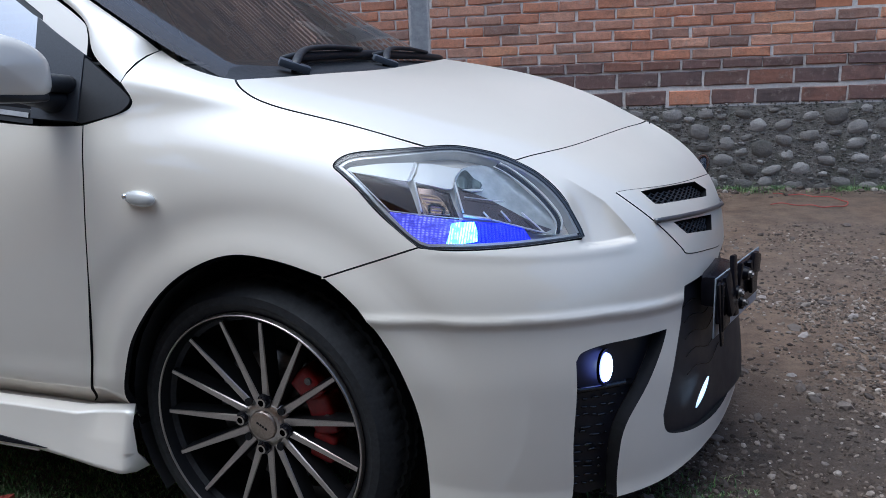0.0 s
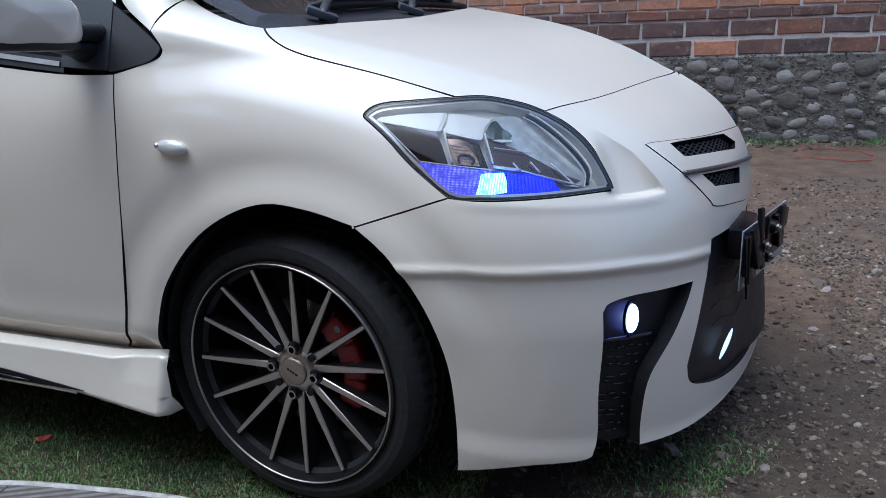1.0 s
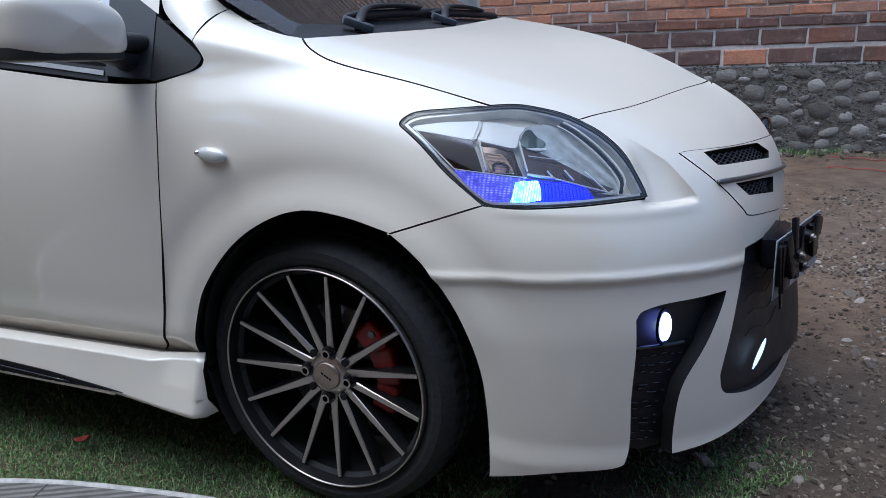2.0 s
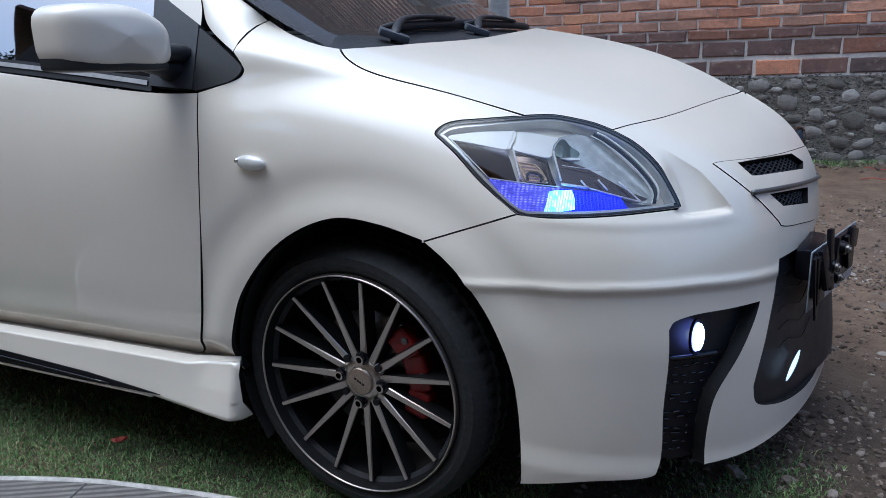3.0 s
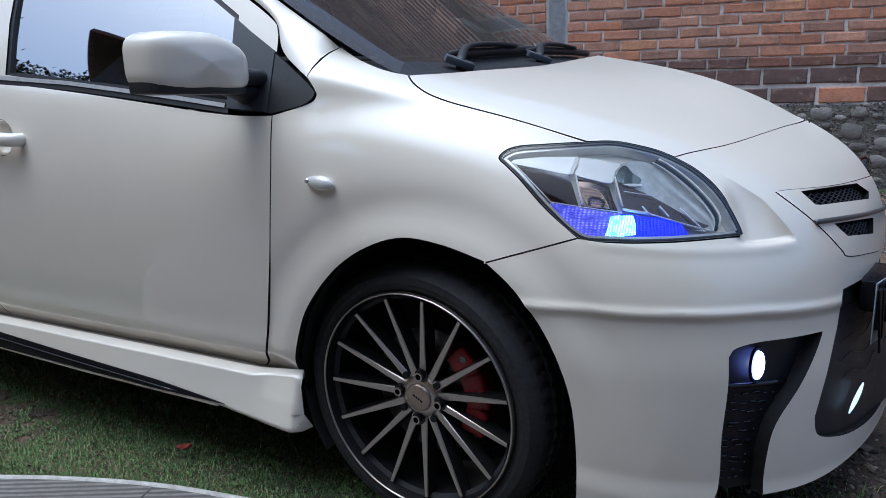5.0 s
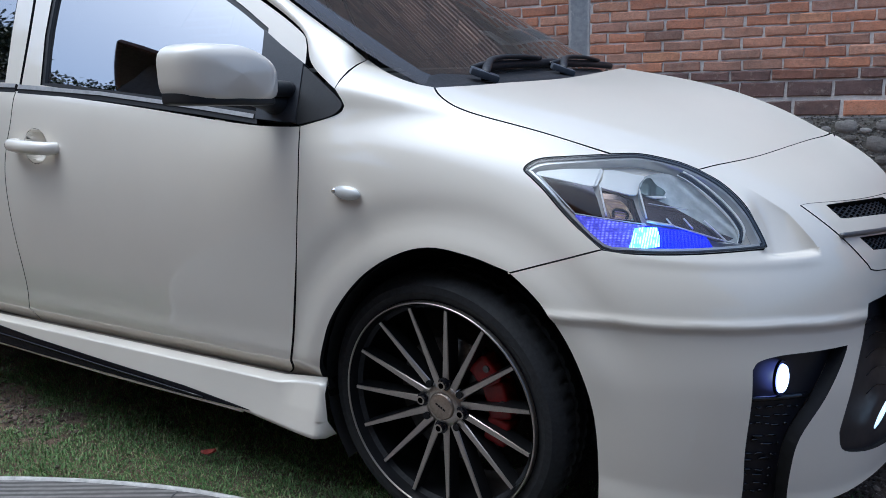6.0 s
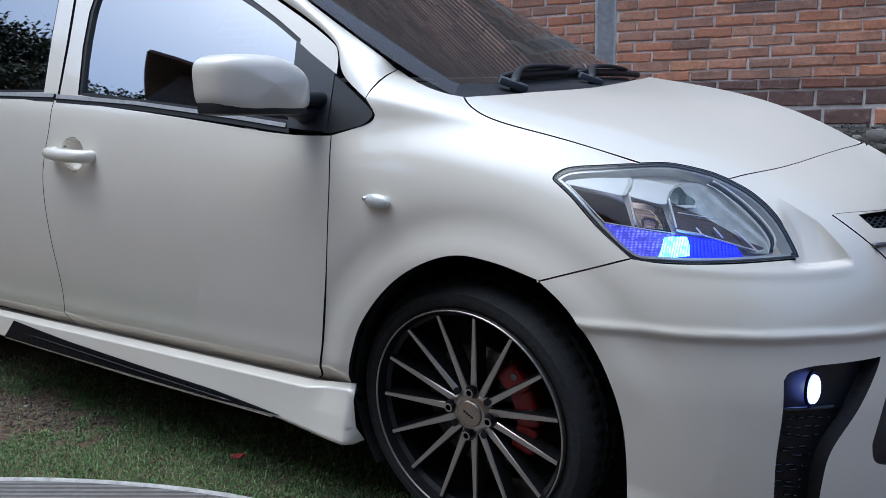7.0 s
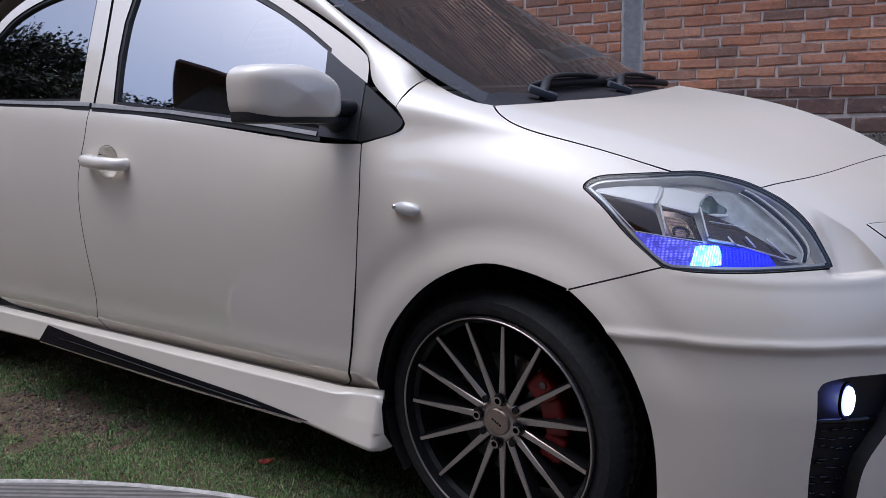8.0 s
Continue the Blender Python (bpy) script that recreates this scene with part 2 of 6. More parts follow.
def spline(q, u):
    """Catmull-Rom through the rows of q at u (an array), with straight run-out at both ends."""
    q = np.concatenate([2 * q[:1] - q[1:2], q, 2 * q[-1:] - q[-2:-1]])
    i = np.clip(np.floor(u).astype(int), 0, len(q) - 4)
    s = (u - i)[:, None]
    a, b, c, d = q[i], q[i + 1], q[i + 2], q[i + 3]
    return b + .5 * s * (c - a + s * (2 * a - 5 * b + 4 * c - d + s * (3 * (b - c) + d - a)))


def bspline(q, u):
    """A softer run through the rows of q: uniform cubic B-spline, ends held."""
    q = np.concatenate([2 * q[:1] - q[1:2], q, 2 * q[-1:] - q[-2:-1]])
    i = np.clip(np.floor(u).astype(int), 0, len(q) - 4)
    s = (u - i)[:, None]
    a, b, c, d = q[i], q[i + 1], q[i + 2], q[i + 3]
    return ((1 - s) ** 3 * a + (3 * s**3 - 6 * s**2 + 4) * b + (-3 * s**3 + 3 * s**2 + 3 * s + 1) * c + s**3 * d) / 6


def body(v, w):
    """Points of the body's near half at stations v and levels w (equal arrays)."""
    v, w = np.asarray(v, float), np.asarray(w, float)
    q = np.stack([bspline(NET[:, k], v) for k in range(NET.shape[1])])      # levels x n x 3
    q = np.concatenate([2 * q[:1] - q[1:2], q, 2 * q[-1:] - q[-2:-1]])
    i = np.clip(np.floor(w).astype(int), 0, NET.shape[1] - 2)
    n, s = np.arange(len(w)), (w - i)[:, None]
    a, b, c, d = q[i, n], q[i + 1, n], q[i + 2, n], q[i + 3, n]
    p = ((1 - s) ** 3 * a + (3 * s**3 - 6 * s**2 + 4) * b + (-3 * s**3 + 3 * s**2 + 3 * s + 1) * c + s**3 * d) / 6
    return p


def cabin(x, z):
    """The near side of the cabin: windows and frames lean inward above the belt line."""
    x, z = np.asarray(x, float), np.asarray(z, float)
    belt = np.interp(x, [-3.3, -1.72, -1.27, -.82, -.43, -.31, .2], [1.0, .972, .953, .912, .87, .862, .84])
    h = np.maximum(z - belt, -.03)
    return np.stack([x, .045 + .36 * h + .35 * h * h, z], -1)


def cabin_point(x, z):
    return tuple(cabin(np.array([x]), np.array([z]))[0])


PILLAR_OUT = [(-.2243, .0646, .9391)] + [cabin_point(x, z) for x, z in ((-.252, .951), (-.286, .973), (-.317, 1.000), (-.327, 1.040), (-.352, 1.067), (-.445, 1.122), (-.609, 1.206), (-.86, 1.318), (-1.1, 1.376), (-1.35, 1.384), (-1.6, 1.371), (-1.80, 1.325))]
PILLAR_IN = [(-.2160, .1738, .9966), (-.228, .1600, 1.0135), (-.2405, .1545, 1.0265), (-.287, .158, 1.0545), (-.337, .164, 1.0845), (-.388, .170, 1.115), (-.480, .184, 1.171), (-.640, .222, 1.274), (-.86, .285, 1.400), (-1.1, .315, 1.437), (-1.35, .325, 1.447), (-1.6, .315, 1.432), (-1.80, .300, 1.388)]


def pillar_form(s, u):
    """The windscreen pillar and roof rail: s along it from the fender, u across from the door to the glass, softly domed."""
    s, u = np.asarray(s, float), np.asarray(u, float)
    a, b = bspline(np.array(PILLAR_OUT), s), bspline(np.array(PILLAR_IN), s)
    bow = np.interp(s, [0, 2, 6, 12], [.020, .014, .010, .010])[:, None] * (4 * u * (1 - u))[:, None]
    return a + (b - a) * u[:, None] + bow * np.array((.15, -.75, .30))


def screen(p, q):
    """The windscreen: p across the car from near to far edge, q from the cowl to the roof."""
    p, q = np.asarray(p, float), np.asarray(q, float)
    arch = 1 - (2 * p - 1) ** 2
    wrap = np.clip(1 - p / .13, 0, 1) ** 1.5 + np.clip(1 - (1 - p) / .13, 0, 1) ** 1.5
    return np.stack([-.06 - .79 * q + .022 * arch - .07 * wrap ** 2, .08 + 1.54 * p, .938 + .445 * q + .02 * arch], -1)


def normals_of(fn, a, b, h=1e-3):
    n = np.cross(fn(a + h, b) - fn(a - h, b), fn(a, b + h) - fn(a, b - h))
    n /= np.linalg.norm(n, axis=1, keepdims=True) + 1e-12
    out = fn(a, b) - np.array((-.7, .85, .1))
    return n * np.sign((n * out).sum(1, keepdims=True) + 1e-9)


def raised(fn, height):
    """fn pushed out along its normals by height(a, b)."""
    def pushed(a, b):
        a, b = np.asarray(a, float), np.asarray(b, float)
        h = height(a, b, fn(a, b)) if callable(height) else height
        return fn(a, b) + normals_of(fn, a, b) * (h[:, None] if isinstance(h, np.ndarray) else h)
    return pushed


def smooth01(x):
    x = np.clip(x, 0, 1)
    return x * x * (3 - 2 * x)


def curve(points, n=5):
    """A smooth open line through points, n steps between each two."""
    q = np.array(points, float)
    return [tuple(p) for p in spline(q, np.linspace(0, len(q) - 1, (len(q) - 1) * n + 1))]


def ring(points, n=5):
    """A smooth closed line through points."""
    q = np.array(points, float)
    m = len(q)
    q = np.concatenate([q[-1:], q, q[:2]])
    u = np.linspace(1, m + 1, m * n, endpoint=False)
    return [tuple(p) for p in spline(q, u)]


def joined(*lines):
    out = []
    for line in lines:
        out += [p for p in line if not out or (abs(p[0] - out[-1][0]) + abs(p[1] - out[-1][1])) > 1e-3]
    if abs(out[0][0] - out[-1][0]) + abs(out[0][1] - out[-1][1]) < 2e-3:
        out.pop()
    return out


def inside(poly, pts):
    x, y = pts[:, 0], pts[:, 1]
    hit = np.zeros(len(pts), bool)
    for (x1, y1), (x2, y2) in zip(poly, poly[1:] + poly[:1]):
        with np.errstate(divide="ignore", invalid="ignore"):
            hit ^= ((y1 > y) != (y2 > y)) & (x < (x2 - x1) * (y - y1) / (y2 - y1) + x1)
    return hit


def near_edge(poly, pts, scale):
    d = np.full(len(pts), 1e9)
    s = np.array(scale)
    for a, b in zip(poly, poly[1:] + poly[:1]):
        a, b = np.array(a) / s, np.array(b) / s
        t = np.clip(((pts / s - a) @ (b - a)) / max((b - a) @ (b - a), 1e-12), 0, 1)
        d = np.minimum(d, np.linalg.norm(pts / s - a - t[:, None] * (b - a), axis=1))
    return d


def shrunk(poly, fn, gap):
    """poly drawn in by gap metres on the surface fn (out for a negative gap)."""
    q = np.array(poly)
    area = np.sum(q[:, 0] * np.roll(q[:, 1], -1) - np.roll(q[:, 0], -1) * q[:, 1])
    h = 1e-3
    pa = (fn(q[:, 0] + h, q[:, 1]) - fn(q[:, 0] - h, q[:, 1])) / (2 * h)
    pb = (fn(q[:, 0], q[:, 1] + h) - fn(q[:, 0], q[:, 1] - h)) / (2 * h)
    t = np.roll(q, -1, 0) - np.roll(q, 1, 0)
    la, lb = np.linalg.norm(pa, axis=1), np.linalg.norm(pb, axis=1)
    tm = t * np.stack([la, lb], 1)
    tm /= np.linalg.norm(tm, axis=1, keepdims=True) + 1e-12
    inward = np.stack([-tm[:, 1], tm[:, 0]], 1) * np.sign(area)
    q = q + gap * inward / np.stack([la, lb], 1)
    return [tuple(p) for p in q]


def panel(name, outline, fn, mats, parent, label="", gap=.0015, step=(.1, .12), thick=.014, holes=(), side="near", lines=()):
    """A sheet on the surface fn inside an outline, with turned-in edges; side: the car's near half, its far half, or both in one mesh."""
    outline = shrunk(outline, fn, gap) if gap else list(outline)
    holes = [shrunk(h, fn, -gap) if gap else list(h) for h in holes]
    loops = [outline] + holes
    q = np.array(outline)
    ga = np.arange(q[:, 0].min(), q[:, 0].max(), step[0])
    gb = np.arange(q[:, 1].min(), q[:, 1].max(), step[1])
    grid = np.array([(a, b) for a in ga for b in gb]) if len(ga) and len(gb) else np.zeros((0, 2))
    if len(grid):
        keep = inside(outline, grid)
        for h in holes:
            keep &= ~inside(h, grid)
        for loop in loops:
            keep &= near_edge(loop, grid, step) > .35
        for line in lines:
            keep &= near_edge(line + line[::-1], grid, step) > .3
        grid = grid[keep]
    pts, edges = [], []
    for loop in loops:
        n0 = len(pts)
        pts += loop
        edges += [(n0 + i, n0 + (i + 1) % len(loop)) for i in range(len(loop))]
    for line in lines:
        edges += [(len(pts) + i, len(pts) + i + 1) for i in range(len(line) - 1)]
        pts += line
    pts += [tuple(p) for p in grid]
    v2, _, f2, orig, _, _ = delaunay_2d_cdt([Vector(p) for p in pts], edges, [], 0, 1e-7)
    v2 = np.array([tuple(v) for v in v2])
    mid = np.array([v2[list(f)].mean(0) for f in f2])
    ok = inside(outline, mid)
    for h in holes:
        ok &= ~inside(h, mid)
    faces = [f for f, k in zip(f2, ok) if k]
    p3, n3 = fn(v2[:, 0], v2[:, 1]), normals_of(fn, v2[:, 0], v2[:, 1])
    verts, norms, out, slots = [tuple(p) for p in p3], [tuple(n) for n in n3], [], []
    for f in faces:
        a, b, c = (p3[i] for i in f)
        out.append(tuple(f) if np.cross(b - a, c - a) @ n3[f[0]] > 0 else tuple(f)[::-1])
        slots.append(0)
    if thick:
        count = {}
        for f in out:
            for a, b in zip(f, f[1:] + f[:1]):
                count[(a, b)] = 1
        for a, b in list(count):
            if (b, a) not in count:
                k = len(verts)
                out_n = np.cross(p3[b] - p3[a], n3[a])
                out_n = tuple(out_n / (np.linalg.norm(out_n) + 1e-12))
                verts += [tuple(p3[a]), tuple(p3[b]), tuple(p3[b] - n3[b] * thick), tuple(p3[a] - n3[a] * thick)]
                norms += [out_n] * 4
                out.append((k + 1, k, k + 3, k + 2)), slots.append(1)
    if side != "near":
        k = len(verts) if side == "both" else 0
        v_far, n_far = [(x, 1.70 - y, z) for x, y, z in verts], [(x, -y, z) for x, y, z in norms]
        f_far = [tuple(i + k for i in f)[::-1] for f in out]
        verts, norms = (verts + v_far, norms + n_far) if k else (v_far, n_far)
        out, slots = (out + f_far, slots + slots) if k else (f_far, slots)
    mats = mats if isinstance(mats, (list, tuple)) else [mats, mats]
    return part(name, mesh(name, verts, out, list(mats), True, norms, slots), None, parent, label)


# ---- ground ----
def dirt():
    k = Mat("packed_dirt", (0.10, 0.08, 0.065), 0.95)
    big, mid, fine = k.noise(0.9, 5), k.noise(9, 8, 0.7), k.noise(70, 6, 0.7)
    earth = k.ramp(mid, (0.28, (0.082, 0.052, 0.034)), (0.5, (0.168, 0.112, 0.074)), (0.75, (0.255, 0.178, 0.120)))
    grey = k.ramp(fine, (0.3, (0.06, 0.05, 0.043)), (0.7, (0.168, 0.143, 0.122)))
    c = k.mix(k.ramp(big, (0.45, (0.0,)), (0.68, (0.5,))), earth, grey)
    # dark damp soil round the front bumper, the bumper's shadow painted in with it
    soil_noise = k.noise(1.6, 6, 0.65)
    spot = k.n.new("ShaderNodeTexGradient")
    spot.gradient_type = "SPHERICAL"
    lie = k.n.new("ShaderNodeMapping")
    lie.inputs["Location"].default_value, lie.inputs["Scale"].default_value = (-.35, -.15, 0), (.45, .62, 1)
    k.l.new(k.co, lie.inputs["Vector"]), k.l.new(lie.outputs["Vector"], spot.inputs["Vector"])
    soil_and_shade = k.mix(0.5, spot.outputs["Fac"], soil_noise)
    c = k.mix(k.ramp(soil_and_shade, (0.38, (0.0,)), (0.56, (0.55,))), c, k.ramp(fine, (0.3, (0.022, 0.018, 0.016)), (0.7, (0.078, 0.066, 0.058))))
    k.colour(k.mix(0.35, c, k.ramp(k.noise(220, 3), (0.3, (0.25, 0.25, 0.25)), (0.7, (1, 1, 1))), "MULTIPLY"))
    k.bump(mid, 0.8, 0.03), k.bump(fine, 0.9, 0.012), k.bump(k.noise(260, 3), 0.8, 0.004)
    return k.m


def rise(x, y):
    """The lie of the ground: flat under the car, up a little to the wall's foot."""
    return .055 * float(smooth01(np.array((y - 3.2) / 1.2))) + .006 * noise.noise((x * 2.1, y * 2.1, 0)) + .004 * noise.noise((x * 7, y * 7, 3))


def ground_sheet():
    near = [round(-3.4 + .1 * i, 3) for i in range(69)]
    xs = [-600, -150, -40, -15, -8, -5] + near + [4.5, 6, 9, 15, 40, 150, 600]
    ys = [-600, -150, -40, -15, -7, -4] + [round(-2.4 + .1 * i, 3) for i in range(76)] + [6, 8, 12, 20, 50, 150, 600]
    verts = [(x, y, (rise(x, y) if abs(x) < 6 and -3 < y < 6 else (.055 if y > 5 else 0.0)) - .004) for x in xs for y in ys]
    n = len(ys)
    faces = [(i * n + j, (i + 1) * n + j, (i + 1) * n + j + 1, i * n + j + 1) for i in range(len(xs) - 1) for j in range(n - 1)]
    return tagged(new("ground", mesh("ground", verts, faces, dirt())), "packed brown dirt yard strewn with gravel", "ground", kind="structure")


ground_sheet()

# ---- the boundary wall ----
WALL_TURN = 0.1401
WALL_AT = Vector((0, 4.4063, 0))
ALONG = Vector((math.cos(WALL_TURN), math.sin(WALL_TURN), 0))
INTO = Vector((-math.sin(WALL_TURN), math.cos(WALL_TURN), 0))
WALL_M = Matrix.Translation(WALL_AT) @ Matrix(((ALONG.x, INTO.x, 0, 0), (ALONG.y, INTO.y, 0, 0), (0, 0, 1, 0), (0, 0, 0, 1)))
COURSE, BRICK = .0715, .262


def mortar():
    k = Mat("grey_mortar", (0.42, 0.39, 0.36), 0.95)
    f = k.noise(40, 8, 0.7)
    k.colour(k.mix(k.ramp(k.noise(2.5, 5), (0.4, (0.0,)), (0.65, (0.7,))), k.ramp(f, (0.3, (0.70, 0.65, 0.58)), (0.7, (0.90, 0.85, 0.78))), k.ramp(f, (0.3, (0.38, 0.345, 0.31)), (0.7, (0.64, 0.59, 0.53)))))
    k.bump(f, 0.8, 0.012)
    return k.m


def brick_face(name, tones, soot):
    """Fired clay: a tone for each brick, kiln flashes and sooty blotches."""
    k = Mat(name, tones[0], 0.92)
    k.own_place(.26)
    pick = k.ramp(k.random(), *[((i + .5) / len(tones), t) for i, t in enumerate(tones)])
    f, g = k.noise(35, 8, 0.7), k.noise(7, 5)
    c = k.mix(0.55, pick, k.ramp(f, (0.25, (0.45, 0.42, 0.40)), (0.7, (1.0, 1.0, 1.0))), "MULTIPLY")
    c = k.mix(k.ramp(g, (0.5, (0.0,)), (0.72, (soot,))), c, (0.075, 0.06, 0.055))
    c = k.mix(k.ramp(k.noise(18, 6, 0.75), (0.55, (0.0,)), (0.72, (0.6,))), c, (0.50, 0.41, 0.34))
    c = k.mix(k.ramp(k.noise(60, 8, 0.8, k.stretch(1, 1, 2.5)), (0.35, (0.45,)), (0.5, (0.0,))), c, (0.10, 0.07, 0.06))
    k.colour(c)
    k.bump(f, 0.8, 0.006), k.bump(k.noise(140, 4), 0.5, 0.002)
    return k.m


MORTAR = mortar()
CLAY = brick_face("clay_brick", [(0.72, 0.33, 0.19), (0.62, 0.29, 0.18), (0.80, 0.44, 0.29), (0.34, 0.21, 0.16), (0.74, 0.38, 0.24), (0.52, 0.30, 0.22), (0.78, 0.40, 0.23)], 0.4)
DARK_CLAY = brick_face("dark_block", [(0.20, 0.13, 0.115), (0.30, 0.17, 0.135), (0.15, 0.11, 0.10), (0.36, 0.17, 0.11), (0.23, 0.14, 0.12)], 0.6)


def loose_block(rng, d, h, chip=.006):
    """A brick one unit wide: ten worn points round its face, with a bevelled, chipped edge."""
    bm = bmesh.new()
    b, up = .004, h / 2
    rim = [(-.5, -up), (-.18, -up), (.2, -up), (.5, -up), (.5, 0), (.5, up), (.22, up), (-.2, up), (-.5, up), (-.5, 0)]
    rim = [(x + rng.uniform(-chip, chip) * 1.6, z + rng.uniform(-chip, chip) * .42) for x, z in rim]
    back = [bm.verts.new((x, d, z)) for x, z in rim]
    edge = [bm.verts.new((x, b + rng.uniform(0, chip), z)) for x, z in rim]
    front = []
    for x, z in rim:
        ix = math.copysign((b + rng.uniform(0, chip)) * 3.8, x) if abs(x) > .4 else 0
        iz = math.copysign(b + rng.uniform(0, chip), z) if abs(z) > up * .5 else 0
        front.append(bm.verts.new((x - ix, rng.uniform(-chip, chip) * .22, z - iz)))
    n = len(rim)
    for a, c in ((back, edge), (edge, front)):
        for i in range(n):
            bm.faces.new((a[i], a[(i + 1) % n], c[(i + 1) % n], c[i]))
    bm.faces.new(front)
    bmesh.ops.recalc_face_normals(bm, faces=bm.faces)
    return bm


bm = bmesh.new()
box(bm, (14, .22, 2.26), Matrix.Translation((0, .1135, 1.13)))
me = bpy.data.meshes.new("wall")
bm.to_mesh(me), bm.free()
me.materials.append(MORTAR)
WALL = tagged(new("wall", me), "weathered brick wall with pale mortar joints on a river-stone footing", "wall", kind="structure")
WALL.matrix_world = WALL_M


def footing():
    """Dark weathered mortar between the river stones."""
    k = Mat("footing_mortar", (0.10, 0.098, 0.09), 0.95)
    f = k.noise(26, 8, 0.75)
    k.colour(k.mix(k.ramp(k.noise(5, 5), (0.45, (0.0,)), (0.7, (0.6,))), k.ramp(f, (0.3, (0.10, 0.088, 0.074)), (0.7, (0.34, 0.31, 0.27))), (0.09, 0.095, 0.065)))
    k.bump(f, 1.0, 0.03)
    bm = bmesh.new()
    box(bm, (13.9, .05, .628), Matrix.Translation((0, .012, .312)), .008)
    return part("footing", bm, k.m, WALL, "dark mortar footing set with river stones")


footing()


# ---- the column in the wall ----
def column():
    k = Mat("raw_concrete", (0.30, 0.31, 0.31), 0.9)
    f = k.noise(14, 8, 0.7)
    k.colour(k.mix(k.ramp(k.noise(30, 6, .8), (0.6, (0.0,)), (0.7, (0.8,))), k.ramp(f, (0.3, (0.24, 0.25, 0.26)), (0.7, (0.42, 0.43, 0.43))), (0.55, 0.54, 0.52)))
    edge = k.n.new("ShaderNodeSeparateXYZ")
    k.l.new(k.co, edge.inputs[0])
    away = k.n.new("ShaderNodeMath")
    away.operation, away.inputs[1].default_value = "ADD", 1.188
    k.l.new(edge.outputs[0], away.inputs[0])
    far = k.n.new("ShaderNodeMath")
    far.operation = "ABSOLUTE"
    k.l.new(away.outputs[0], far.inputs[0])
    ragged = k.n.new("ShaderNodeMath")
    ragged.operation = "MULTIPLY_ADD"
    k.l.new(k.noise(22, 6, .75), ragged.inputs[0])
    ragged.inputs[1].default_value = .055
    k.l.new(far.outputs[0], ragged.inputs[2])
    k.colour(k.mix(k.ramp(ragged.outputs[0], (0.082, (0.0,)), (0.096, (0.85,))), k.p.inputs["Base Color"].links[0].from_socket, (0.62, 0.60, 0.57)))
    k.bump(f, 0.6, 0.008)
    bm = bmesh.new()
    box(bm, (.148, .06, 1.37), Matrix.Translation((-1.188, .024, 1.575)), .006)
    return part("concrete_column", bm, k.m, WALL, "grey cast concrete column with lime streaks")


column()
# ---- the car ----
CAR = thing("car", "pearl white sedan with a body kit, parked with lit lamps", "car")
# turned-in edges are coloured dark in place of the shade in panel gaps
SKIN = [PAINT, GAP]
ARCH_X, ARCH_Z, ARCH_R = .035, .285, .345


def flare(v, w, p):
    """The soft raised band round the wheel arch."""
    r = np.hypot((p[:, 0] - ARCH_X) * 1.04, p[:, 2] - ARCH_Z)
    return .007 * smooth01(1 - (r - ARCH_R) / .055) * smooth01((p[:, 2] - .28) / .1) - .004 * np.exp(-((r - ARCH_R - .075) / .03) ** 2)


FACET = [(8.777, 6.708), (9.124, 6.185), (9.502, 5.512), (9.748, 4.691), (9.781, 4.487)]
FACET_X, FACET_W = [a for a, _ in FACET], [b for _, b in FACET]
CREASE_X, CREASE_W = [7.19, 7.73, 8.44, 9.25, 10.36, 12], [3.05, 3.15, 3.19, 3.17, 3.01, 2.95]


def crease(v, w, p):
    """The bumper's ridge: full above, stepping in under a sharp line, and swelling at the lip."""
    line = np.interp(v, CREASE_X, CREASE_W)
    d = (w - line) * .11
    step = -.0045 * smooth01(-d / .016) * smooth01((d + .11) / .08) + .004 * np.exp(-((d - .004) / .009) ** 2)
    lip = .007 * smooth01((1.05 - w) / .4)
    shelf = .0018 * np.exp(-((w - 4.36) / .12) ** 2) * smooth01((v - 7.6) / .3) * smooth01((9.9 - v) / .4)
    edge = np.interp(v, FACET_X, FACET_W)
    facet = -.024 * (1 - np.exp(-np.maximum(0, edge - w) / .40)) * smooth01((w - 4.42) / .22) * smooth01((FACET[-1][0] - v) / .03) * smooth01((v - 9.02) / .35)
    return flare(v, w, p) * smooth01((w - 1.6) / 1.4) + step + lip + shelf + facet


def door_form(v, w, p):
    """The fold along the foot of the doors."""
    z = p[:, 2]
    return .003 * np.exp(-((z - .362) / .03) ** 2) - .52 * np.maximum(0, .342 - z)


FENDER = raised(body, lambda v, w, p: flare(v, w, p) + door_form(v, w, p) * smooth01((4.95 - v) / .4))
BUMPER, DOOR = raised(body, crease), raised(body, door_form)
LAMP = [(6.932, 5.923), (6.976, 6.152), (7.071, 6.318), (7.26, 6.487), (7.609, 6.788), (7.843, 6.954), (8.045, 6.98), (8.322, 6.898), (8.546, 6.713), (8.766, 6.402), (8.937, 6.002), (9.056, 5.551), (9.123, 5.128), (9.168, 4.741), (9.127, 4.662), (8.815, 4.601), (8.285, 4.492), (7.892, 4.425), (7.626, 4.435), (7.33, 4.971), (7.117, 5.499), (6.999, 5.757)]
LAMP_RING = ring(LAMP, 3)
BOWL = plain("bowl_chrome", (0.72, 0.75, 0.76), 0.15, 0.6, grain=45, vary=0.2, depth=0.0)
LEDGE = plain("lamp_ledge", (0.66, 0.67, 0.68), 0.25, 0.6, grain=20, vary=0.08, depth=0.0)
MIRRORED_TEAL = plain("bowl_shade", (0.10, 0.13, 0.14), 0.14, 0.7, grain=30, vary=0.4, depth=0.0)
